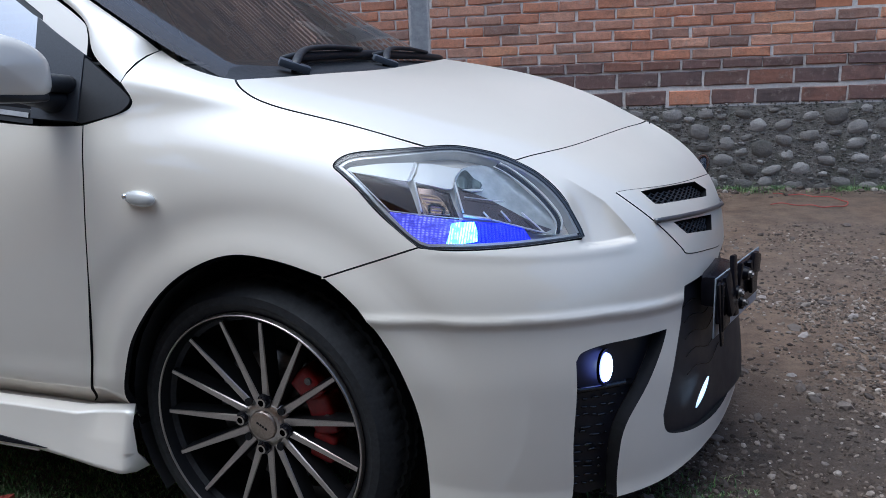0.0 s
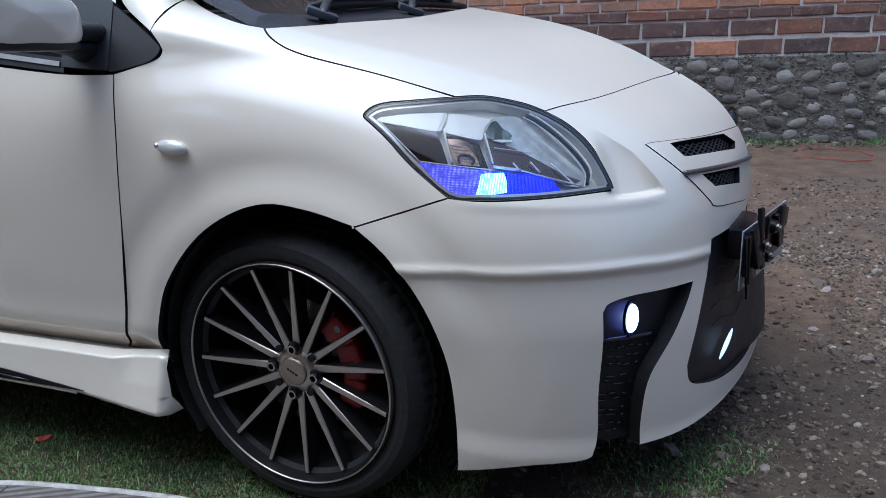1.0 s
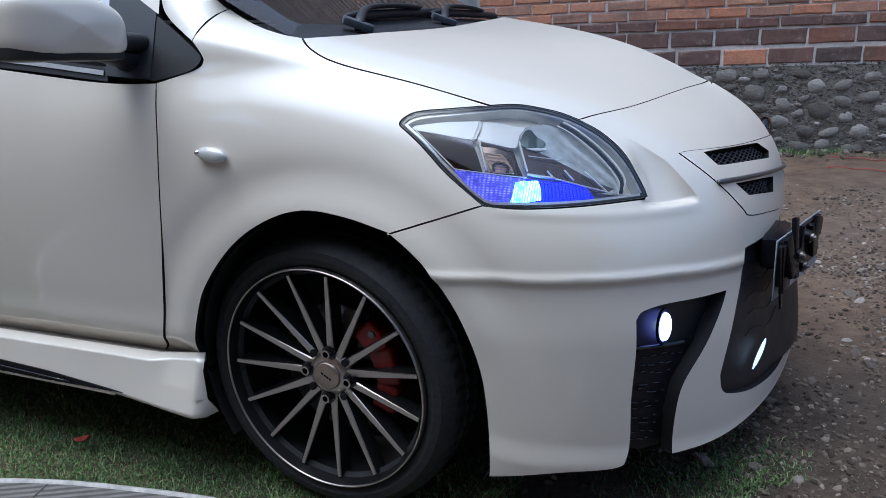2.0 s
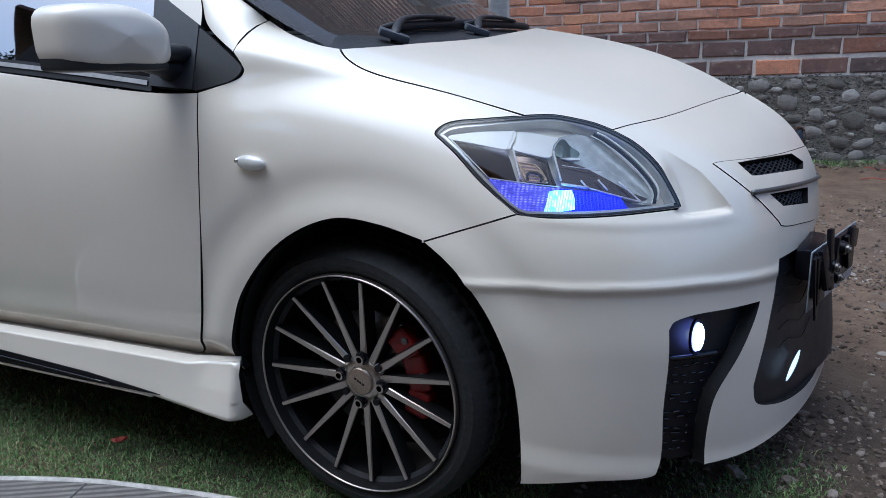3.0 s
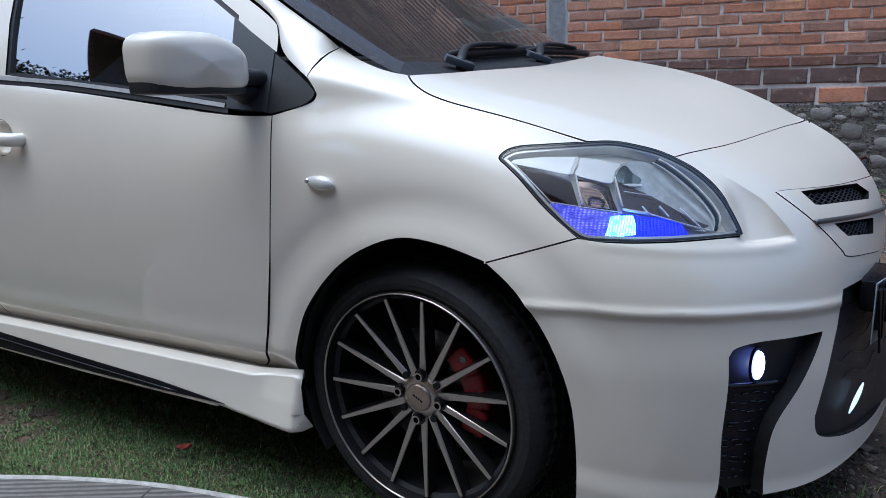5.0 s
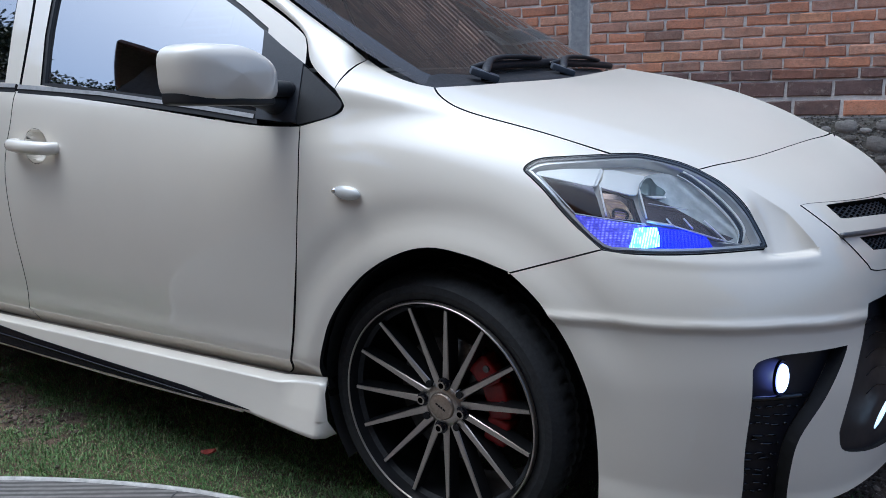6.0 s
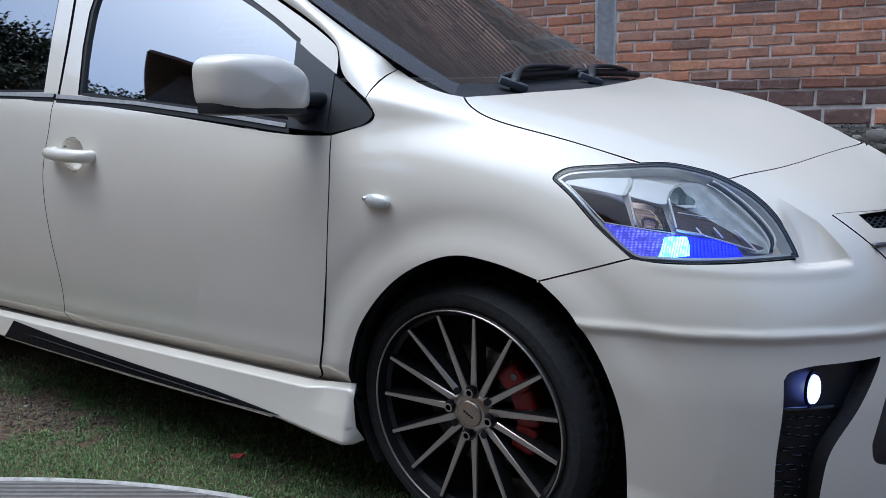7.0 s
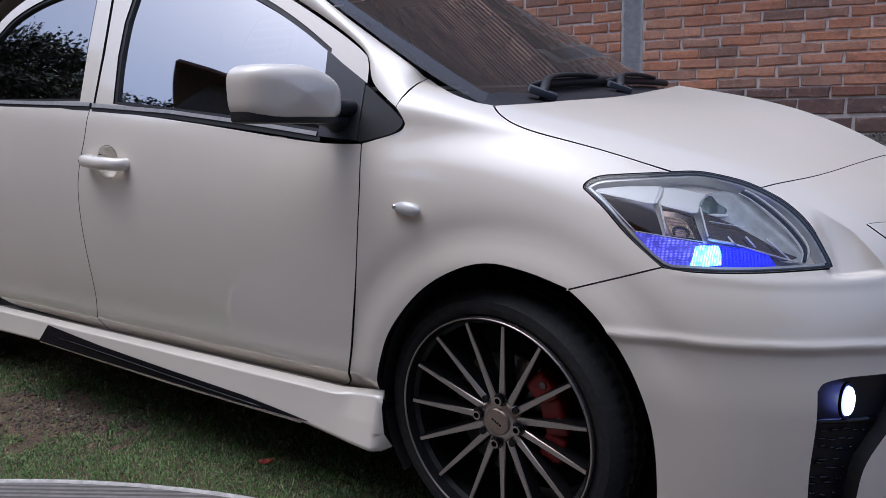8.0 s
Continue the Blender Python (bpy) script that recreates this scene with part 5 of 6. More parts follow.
        v, f = lathe([(.0062, .0), (.0085, -.0008), (.0098, .0)], 20)
        o2 = bit("nut_ring", [(x + .049 * math.cos(a), y + .021, z + .049 * math.sin(a)) for x, y, z in v], f, MACHINED)
        bm.free()
    # dark discs stand in for the shade inside the empty holes
    for a in (-52, 218, 128, 38):
        c = (.053 * math.cos(radians(a)), .0345, .053 * math.sin(radians(a)))
        bm = bmesh.new()
        drum(bm, .0075, .0075, .008, Matrix.Translation(c) @ pose(0, 0, 0, 90), 18)
        ob = part("bolt_hole", bm, GAP, None)
        ob.parent, ob.matrix_parent_inverse = group, Matrix()
    for i, (dx, w) in enumerate(((-.010, .006), (-.003, .005), (.003, .005), (.010, .006))):
        bm = bmesh.new()
        box(bm, (w, .001, .0045), pose(0, 0, 0, 0, 28, 0) @ Matrix.Translation((dx, .0242, 0)))
        ob = part("lettering_bar", bm, WHEEL_BLACK, None)
        ob.parent, ob.matrix_parent_inverse = group, Matrix()
    v, f = lathe([(.06, .075), (.135, .075), (.137, .08), (.137, .095), (.06, .095)], 64)
    bit("brake_disc", v, f, STEEL, "grey brake disc")
    if not rear:
        bm = bmesh.new()
        for a0, w in ((42, .065), (14, .080), (-16, .060)):
            a = radians(a0)
            box(bm, (.052, .05, w), Matrix.Translation((.125 * math.cos(a), .070, .125 * math.sin(a))) @ pose(0, 0, 0, 0, -a0), .010, 3)
        ob = part("caliper", bm, RED, None, "red brake caliper")
        ob.parent, ob.matrix_parent_inverse = group, Matrix()
        for a0 in (44, 12):
            a = radians(a0)
            bm = bmesh.new()
            drum(bm, .007, .007, .006, Matrix.Translation((.14 * math.cos(a), .044, .14 * math.sin(a))) @ pose(0, 0, 0, 90), 14)
            ob = part("caliper_bolt", bm, STEEL, None)
            ob.parent, ob.matrix_parent_inverse = group, Matrix()
    return group


STEER = -4.41
wheel(STEER, (.003, .036, .2885), 0, 0)
wheel(STEER, (.003, 1.70 - .036, .2885), 1, 0)
wheel(0, (-2.55, .036, .2885), 0, 1)
wheel(0, (-2.55, 1.70 - .036, .2885), 1, 1)


def liner(x0, far):
    """The dark tub above a wheel."""
    verts, faces = [], []
    rows = 25
    for i in range(rows):
        a = radians(-32 + 244 * i / (rows - 1))
        for r, y in ((.338, .075), (.342, .12), (.34, .30), (.0, .30)):
            verts.append((x0 + ARCH_X + r * 1.0 * math.cos(a), 1.70 - y if far else y, ARCH_Z + r * math.sin(a)))
    for i in range(rows - 1):
        for j in range(3):
            q = (i * 4 + j, i * 4 + j + 1, (i + 1) * 4 + j + 1, (i + 1) * 4 + j)
            faces.append(q)
    part("arch_liner", mesh("arch_liner", verts, faces, LINER), None, CAR, "black wheel arch liner")


for far in (0, 1):
    liner(0, far), liner(-2.55, far)

# number plate on a black bracket, knocked askew: writing kept as bars
PLATE = new("number_plate")
PLATE.parent = CAR
PLATE.matrix_world = Matrix.Translation((.870, .663, .435)) @ pose(0, 0, 0, 0, 0, -17.9)
bpy.context.view_layer.update()


def on_plate(name, bm, mat, label=""):
    ob = part(name, bm, mat, None, label)
    ob.parent, ob.matrix_parent_inverse = PLATE, Matrix()


bm = bmesh.new()
box(bm, (.003, .325, .130), Matrix(), .001)
on_plate("plate", bm, ALU, "scuffed aluminium plate behind its bracket")
for y in (-.12, -.07, -.035, 0.0, .035, .085, .12):
    bm = bmesh.new()
    box(bm, (.001, .024, .06), Matrix.Translation((-.0018, y, .006)))
    on_plate("plate_bar", bm, GLOSS)
# the bracket behind it leaves the plate's far and lower margins bare
for name, size, at, turn, soft in (
        ("bracket", (.010, .285, .098), (.008, -.022, .017), (0, 0, 0), .004),
        ("bracket_end", (.010, .050, .110), (.012, -.135, .006), (10, 0, 0), .003),
        ("bracket_tongue", (.012, .060, .045), (.014, .085, .046), (-14, 0, 0), .006),
        ("bracket_core", (.050, .180, .070), (-.030, -.060, .030), (0, 0, 12), .016),
        ("bracket_rib", (.010, .016, .100), (.018, -.055, .026), (-8, 0, 0), .004),
        ("bracket_rib", (.010, .014, .085), (.018, .035, .024), (20, 0, 0), .004),
        ("bracket_fin", (.010, .026, .130), (.018, -.090, .036), (-6, -6, 0), .004),
        ("bracket_fin", (.012, .040, .090), (.018, -.125, .026), (10, -8, 0), .005),
        ("bracket_strap", (.005, .016, .150), (.012, -.158, -.012), (16, 0, 0), .002)):
    bm = bmesh.new()
    box(bm, size, Matrix.Translation(at) @ pose(0, 0, 0, *turn), soft, 2)
    on_plate(name, bm, DUCT_BLACK, "black plate bracket" if name == "bracket" else "")
for y, z in ((-.085, .020), (-.050, -.012), (-.015, .044)):
    bm = bmesh.new()
    drum(bm, .017, .014, .016, Matrix.Translation((.020, y, z)) @ pose(0, 0, 0, 0, 90, 0), 18)
    on_plate("boss", bm, DUCT_BLACK)
    bm = bmesh.new()
    drum(bm, .0085, .0085, .008, Matrix.Translation((.030, y, z)) @ pose(0, 0, 0, 0, 90, 0), 14)
    drum(bm, .0045, .0045, .016, Matrix.Translation((.030, y, z)) @ pose(0, 0, 0, 0, 90, 0), 6)
    on_plate("bolt", bm, STEEL)
for k, (y0, y1) in enumerate(((-.10, -.02), (-.06, .03), (-.02, .06))):
    line = curve([(-.05, y0, .05), (-.045, (y0 + y1) / 2, -.02 - .01 * k), (-.06, y0 - .05, -.07), (-.08, y0 - .09, -.10)], 5)
    v, f = tube(line, .0022, 6)
    ob = part("cable", mesh("cable", v, f, BLACK), None, None)
    ob.parent, ob.matrix_parent_inverse = PLATE, Matrix()


# ---- the round paved stand the camera looks from ----
def stand():
    k = Mat("ribbed_concrete", (0.34, 0.33, 0.34), 0.85)
    rib = k.n.new("ShaderNodeTexWave")
    rib.inputs["Scale"].default_value, rib.inputs["Distortion"].default_value, rib.inputs["Detail"].default_value = 17.0, 0.6, 2.0
    turn = k.n.new("ShaderNodeMapping")
    turn.inputs["Rotation"].default_value = (0, 0, radians(62))
    k.l.new(k.co, turn.inputs["Vector"]), k.l.new(turn.outputs["Vector"], rib.inputs["Vector"])
    f = k.noise(30, 7, 0.7)
    c = k.mix(0.8, k.ramp(f, (0.3, (0.145, 0.136, 0.13)), (0.7, (0.23, 0.217, 0.208))), k.ramp(rib.outputs["Fac"], (0.2, (0.3, 0.3, 0.3)), (0.8, (1, 1, 1))), "MULTIPLY")
    k.colour(k.mix(k.ramp(k.noise(3, 5), (0.5, (0.0,)), (0.7, (0.4,))), c, (0.11, 0.098, 0.088)))
    k.bump(rib.outputs["Fac"], 0.6, 0.003), k.bump(f, 0.3, 0.002)
    top = new("paved_stand")
    top.location = (-.1, -2.19, 0)
    bpy.context.view_layer.update()
    tagged(top, "round grey ribbed concrete stand with a pale edge", "paving")
    R = 2.15
    bm = bmesh.new()
    bmesh.ops.create_cone(bm, cap_ends=True, segments=160, radius1=R, radius2=R - .004, depth=.024, matrix=Matrix.Translation((-.1, -2.19, .010)))
    part("slab", bm, k.m, top)
    v, f = [], []
    for i in range(200):
        a = 2 * math.pi * i / 200
        wob = .004 * noise.noise((math.cos(a) * 9, math.sin(a) * 9, 1))
        for r, z in ((R - .008 + wob, .0215), (R - .004 + wob, .027), (R + .004 + wob, .026), (R + .008, .0)):
            v.append((-.1 + r * math.cos(a), -2.19 + r * math.sin(a), z))
    f = [(i * 4 + j, i * 4 + j + 1, ((i + 1) % 200) * 4 + j + 1, ((i + 1) % 200) * 4 + j) for i in range(200) for j in range(3)]
    part("edge_strip", mesh("edge_strip", v, f, plain("pale_edge", (0.46, 0.445, 0.43), 0.8, grain=50, vary=0.3)), None, top)
    for a in (20, 62, 104, 146, 188, 230, 272, 314):
        bm = bmesh.new()
        box(bm, (R - .02, .004, .002), Matrix.Translation((-.1, -2.19, .0225)) @ pose(0, 0, 0, 0, 0, a) @ Matrix.Translation((R / 2, 0, 0)))
        part("joint", bm, plain("joint_dark", (0.08, 0.08, 0.08), 0.9), top)


stand()


# ---- grass, gravel and small things on the ground ----
def blades(name, n, place, rng, label, low=.010, high=.034):
    """Many short bent blades in one mesh."""
    verts, faces = [], []
    for _ in range(n):
        spot = place(rng)
        if spot is None:
            continue
        x, y = spot
        z, h, a, lean = rise(x, y) - .006, rng.uniform(low, high), rng.uniform(0, 6.283), rng.uniform(.2, 1.1)
        if rng.random() < .012:
            h *= 2.8
        w = rng.uniform(.0008, .0017)
        dx, dy = math.cos(a), math.sin(a)
        k = len(verts)
        verts += [(x - dy * w, y + dx * w, z), (x + dy * w, y - dx * w, z),
                  (x + dx * h * lean * .35 - dy * w * .8, y + dy * h * lean * .35 + dx * w * .8, z + h * .6), (x + dx * h * lean * .35 + dy * w * .8, y + dy * h * lean * .35 - dx * w * .8, z + h * .6),
                  (x + dx * h * lean, y + dy * h * lean, z + h * (1 - .25 * lean))]
        faces += [(k, k + 1, k + 3, k + 2), (k + 2, k + 3, k + 4)]
    g = Mat("grass_blade", (0.06, 0.11, 0.03), 0.6)
    r = g.island()
    g.colour(g.ramp(r, (0.0, (0.06, 0.125, 0.035)), (0.45, (0.12, 0.22, 0.065)), (0.8, (0.19, 0.30, 0.10)), (0.96, (0.32, 0.33, 0.16))))
    return tagged(new(name, mesh(name, verts, faces, g.m)), label, "grass", kind="stuff")


def off_stand(x, y):
    return math.hypot(x + .1, y + 2.19) > 2.165


def lawn(rng):
    x, y = rng.uniform(-2.7, .35), rng.uniform(-.75, .42)
    if not off_stand(x, y):
        return None
    n = noise.noise((x * 2.3, y * 2.3, 7))
    thick = .95 - max(0, (y - .12)) * 3.0 + .25 * n
    if math.hypot((x + 1.60) / .34, (y + .02) / .15) < 1 + .9 * noise.noise((x * 7, y * 7, 2)) + .5 * noise.noise((x * 19, y * 19, 6)):
        thick = .10
    if x < -1.85:
        thick -= .25
    return (x, y) if rng.random() < thick else None


def tuft(rng):
    x, y = rng.gauss(.76, .13), rng.gauss(.40, .10)
    return (x, y) if noise.noise((x * 7, y * 7, 4)) > -.25 and x < .93 + .1 * noise.noise((y * 9, 1, 1)) else None


def foot(rng):
    s = rng.uniform(-1.0, 3.2)
    d = -abs(rng.gauss(0, .10)) - .02
    q = WALL_AT + ALONG * s + INTO * d
    return (q.x, q.y) if noise.noise((s * 4, d * 6, 9)) > -.05 else None


rng = random.Random(5)
blades("lawn", 270000, lawn, rng, "short green grass beside the car", .004, .014)
blades("grass_patch", 4200, tuft, rng, "thin grass patch in the gravel by the bumper", .005, .017)
blades("wall_weeds", 9000, foot, rng, "low weeds along the foot of the wall", .012, .045)


def pebbles(name, n, place, sizes, rng, tones, label):
    """Small stones, each a rough lump, in one mesh."""
    bm = bmesh.new()
    bmesh.ops.create_icosphere(bm, subdivisions=1, radius=1)
    base, tris = [v.co.copy() for v in bm.verts], [tuple(v.index for v in f.verts) for f in bm.faces]
    bm.free()
    verts, faces = [], []
    for _ in range(n):
        spot = place(rng)
        if spot is None:
            continue
        x, y = spot
        s = sizes[0] * (sizes[1] / sizes[0]) ** (rng.random() ** 2.2)
        turn = Euler((rng.uniform(-.5, .5), rng.uniform(-.5, .5), rng.uniform(0, 6.28))).to_matrix() @ Matrix.Diagonal((s, s * rng.uniform(.6, .95), s * rng.uniform(.35, .65)))
        k, o = len(verts), Vector((x, y, rise(x, y) - .004 + s * .12))
        verts += [turn @ (c * rng.uniform(.78, 1.12)) + o for c in base]
        faces += [tuple(i + k for i in t) for t in tris]
    g = Mat(name + "_stone", (0.2, 0.19, 0.18), 0.9)
    f = g.noise(90, 6, 0.7)
    g.colour(g.mix(0.5, g.ramp(g.island(), *tones), g.ramp(f, (0.3, (0.45, 0.45, 0.45)), (0.7, (1, 1, 1))), "MULTIPLY"))
    g.bump(f, 0.5, 0.002)
    return tagged(new(name, mesh(name, verts, faces, g.m, False)), label, "gravel", kind="stuff")


GREYS = [(0.0, (0.040, 0.028, 0.021)), (0.5, (0.120, 0.090, 0.068)), (0.85, (0.21, 0.165, 0.131)), (0.97, (0.33, 0.28, 0.235)), (1.0, (0.44, 0.39, 0.34))]


def yard(rng):
    x, y = rng.uniform(.35, 2.4), rng.uniform(.1, 3.6)
    keep = 1.0 if y < 2.2 else .55 - .25 * (y - 2.2)
    keep *= .6 + .9 * noise.noise((x * 1.7, y * 1.7, 5)) + .5 * noise.noise((x * 6, y * 6, 2))
    return (x, y) if rng.random() < keep else None


def under(rng):
    x, y = rng.uniform(-2.6, .6), rng.uniform(-.1, .8)
    return (x, y) if off_stand(x, y) and rng.random() < .5 else None


def bare(rng):
    x, y = rng.gauss(-1.6, .22), rng.gauss(-.02, .09)
    return (x, y) if off_stand(x, y) else None


pebbles("gravel", 85000, yard, (.002, .013), rng, GREYS, "loose grey-brown gravel over the dirt")
pebbles("coarse_gravel", 1500, yard, (.008, .030), rng, [(0.0, (0.06, 0.045, 0.036)), (0.8, (0.20, 0.165, 0.14)), (1.0, (0.36, 0.32, 0.29))], "scattered larger stones in the yard")
pebbles("grit", 2500, under, (.003, .010), rng, GREYS, "grit under the car")
pebbles("clods", 700, bare, (.004, .014), rng, [(0.0, (0.07, 0.05, 0.04)), (1.0, (0.16, 0.12, 0.095))], "crumbled earth on a bare patch")


def rubble(rng):
    q = WALL_AT + ALONG * rng.uniform(-1.2, 3.2) - INTO * (abs(rng.gauss(0, .12)) + .01)
    return (q.x, q.y)


pebbles("rubble", 1100, rubble, (.006, .04), rng, GREYS, "rubble along the foot of the wall")


def leaf():
    """One dry red leaf, curled along its midrib."""
    verts, faces = [], []
    for i in range(7):
        t = i / 6
        w = .011 * math.sin(math.pi * min(1, t * .95 + .05)) ** .8
        for s in (-1, 0, 1):
            verts.append(((t - .5) * .055, s * w, .004 + abs(s) * .009 + .006 * (t - .5) ** 2 * 4))
    for i in range(6):
        for j in range(2):
            a = i * 3 + j
            faces.append((a, a + 1, a + 4, a + 3))
    k = Mat("dry_leaf", (0.32, 0.05, 0.03), 0.55)
    k.colour(k.ramp(k.noise(70, 5), (0.35, (0.20, 0.025, 0.02)), (0.6, (0.42, 0.085, 0.05)), (0.75, (0.62, 0.36, 0.26))))
    ob = tagged(new("fallen_leaf", mesh("fallen_leaf", verts, faces, k.m)), "small dry red leaf lying on the grass", "leaf")
    sol = ob.modifiers.new("body", "SOLIDIFY")
    sol.thickness = .0012
    ob.matrix_world = Matrix.Translation((-.680, .050, .022)) @ pose(0, 0, 0, 8, -10, 25) @ Matrix.Diagonal((.75, 1.0, 1.0, 1))


leaf()


def cord():
    """A loop of red plastic cord left on the dirt."""
    line = curve([(1.24, 4.32), (1.32, 4.29), (1.42, 4.28), (1.52, 4.24), (1.62, 4.16), (1.645, 4.06), (1.60, 3.98), (1.50, 3.96), (1.42, 3.97), (1.30, 4.0), (1.20, 3.99)], 6)
    v, f = tube([(x, y, rise(x, y) + .004 + .004 * math.sin(i * .7)) for i, (x, y) in enumerate(line)], .003, 6)
    tagged(new("red_cord", mesh("red_cord", v, f, plain("red_cord_plastic", (0.36, 0.05, 0.04), 0.6))), "thin red plastic cord lying on dirt", "cord")


cord()


# ---- across the yard: trees and tall house seen mirrored in the car's windows, low house added ----
def tree(name, at, height, spread, rng, label):
    t = thing(name, label, "tree", at)
    bark = plain("bark", (0.10, 0.075, 0.055), 0.95, grain=14, vary=0.4, depth=0.02)
    pts = [Vector(at) + Vector((.15 * math.sin(i), .1 * math.cos(i * 1.3), height * .72 * i / 6)) for i in range(7)]
    v, f = tube(pts, [.24 - .028 * i for i in range(7)], 10)
    tips = []
    for i in range(22):
        a, b = rng.uniform(0, 6.28), pts[1 + i % 6]
        tip = b + Vector((math.cos(a) * spread * rng.uniform(.4, .85), math.sin(a) * spread * rng.uniform(.4, .85), height * rng.uniform(.08, .28)))
        mid = (b + tip) / 2 + Vector((0, 0, .3))
        v2, f2 = tube([b, mid, tip], [.09, .06, .02], 7)
        f += [tuple(k + len(v) for k in g) for g in f2]
        v += v2
        tips += [mid, tip]
    part("trunk", mesh("trunk", v, f, bark), None, t)
    leaf_mat = Mat("tree_leaf", (0.05, 0.09, 0.025), 0.55)
    # leaf colours darkened so the crowns read as backlit
    leaf_mat.colour(leaf_mat.ramp(leaf_mat.island(), (0.0, (0.012, 0.022, 0.008)), (0.6, (0.028, 0.045, 0.016)), (1.0, (0.05, 0.07, 0.028))))
    verts, faces = [], []
    for _ in range(52000):
        c = rng.choice(tips) + Vector((rng.gauss(0, spread * .13), rng.gauss(0, spread * .13), rng.gauss(0, height * .026)))
        n = Vector((rng.gauss(0, 1), rng.gauss(0, 1), rng.gauss(0, 1))).normalized()
        u = n.orthogonal().normalized() * rng.uniform(.05, .10)
        w = n.cross(u) * .42
        k = len(verts)
        verts += [c - u, c + w, c + u, c - w]
        faces.append((k, k + 1, k + 2, k + 3))
    part("crown", mesh("crown", verts, faces, leaf_mat.m, False), None, t)


for x, y, tall, wide in ((-13.6, -3.0, 7.5, 3.3), (-13.2, -4.8, 7.5, 3.0), (-12.4, -6.6, 7.2, 3.0), (-14.5, -1.2, 7.3, 3.2), (-9.6, -5.9, 5.2, 2.4), (-8.2, -7.4, 5.6, 2.4), (-11.2, -5.0, 6.3, 2.6), (-9.9, -4.9, 4.9, 2.4)):
    tree("tree", (x, y, 0), tall, wide, rng, "broad leafy tree across the yard")


def house(name, label, x, y, wide, deep, wall_top, roof_top, turn, eave, plaster):
    """A plastered house: walls with window openings set in, and a tiled hip roof with eaves."""
    at = Matrix.Translation((x, y, 0)) @ pose(0, 0, 0, 0, 0, turn)
    h = thing(name, label, "house", (x, y, 0))
    wall_m = plain("house_plaster", plaster, 0.9, grain=6, vary=0.2)
    roof_m = plain("house_roof_tile", (0.14, 0.085, 0.07), 0.85, grain=8, vary=0.4)
    bm = bmesh.new()
    box(bm, (wide, deep, wall_top), at @ Matrix.Translation((0, 0, wall_top / 2)), .02)
    part("walls", bm, wall_m, h)
    bm = bmesh.new()
    a, b, t = wide / 2 + eave, deep / 2 + eave, .14
    low = [bm.verts.new(at @ Vector(q)) for q in ((-a, -b, wall_top), (a, -b, wall_top), (a, b, wall_top), (-a, b, wall_top))]
    rim = [bm.verts.new(at @ Vector(q)) for q in ((-a, -b, wall_top + t), (a, -b, wall_top + t), (a, b, wall_top + t), (-a, b, wall_top + t))]
    ridge = [bm.verts.new(at @ Vector(q)) for q in ((-max(.1, a - b), 0, roof_top), (max(.1, a - b), 0, roof_top))]
    bm.faces.new(low[::-1])
    for i in range(4):
        bm.faces.new((low[i], low[(i + 1) % 4], rim[(i + 1) % 4], rim[i]))
    bm.faces.new((rim[0], rim[1], ridge[1], ridge[0])), bm.faces.new((rim[1], rim[2], ridge[1])), bm.faces.new((rim[2], rim[3], ridge[0], ridge[1])), bm.faces.new((rim[3], rim[0], ridge[0]))
    part("roof", bm, roof_m, h)
    bm = bmesh.new()
    box(bm, (2 * a - .3, 2 * b - .3, .03), at @ Matrix.Translation((0, 0, wall_top - .02)), .004)
    part("eave_boards", bm, plain("eave_wood", tuple(c * .8 for c in plaster), 0.7, grain=12, vary=0.3), h)
    n = max(2, int(wide / 2.6))
    for i in range(n):
        bm = bmesh.new()
        spot = at @ Matrix.Translation(((i + .5) * wide / n - wide / 2, deep / 2, 1.5))
        for dx, dz, sx, sz in ((-.55, 0, .08, 1.3), (.55, 0, .08, 1.3), (0, .62, 1.18, .08), (0, -.62, 1.18, .08), (0, 0, .05, 1.2)):
            box(bm, (sx, .10, sz), spot @ Matrix.Translation((dx, 0, dz)))
        w = part("window", bm, plain("window_wood", (0.10, 0.06, 0.04), 0.6), h)
        bm = bmesh.new()
        box(bm, (1.06, .02, 1.2), spot @ Matrix.Translation((0, .012, 0)))
        part("pane", bm, GLOSS, w)


# added out of view: eaves cut sky light, warm plaster tints the car's side
house("house", "unseen low house with wide eaves, added to shade the car's side", 5.4, -6.75, 8.0, 4.4, 2.45, 5.0, 0, 2.85, (0.58, 0.40, 0.21))
# near-black plaster paints in the backlit silhouette
house("house", "two-storey house behind the trees with a tiled roof", -10.73, -9.98, 5.0, 3.6, 8.6, 8.95, -42, .9, (0.10, 0.085, 0.07))


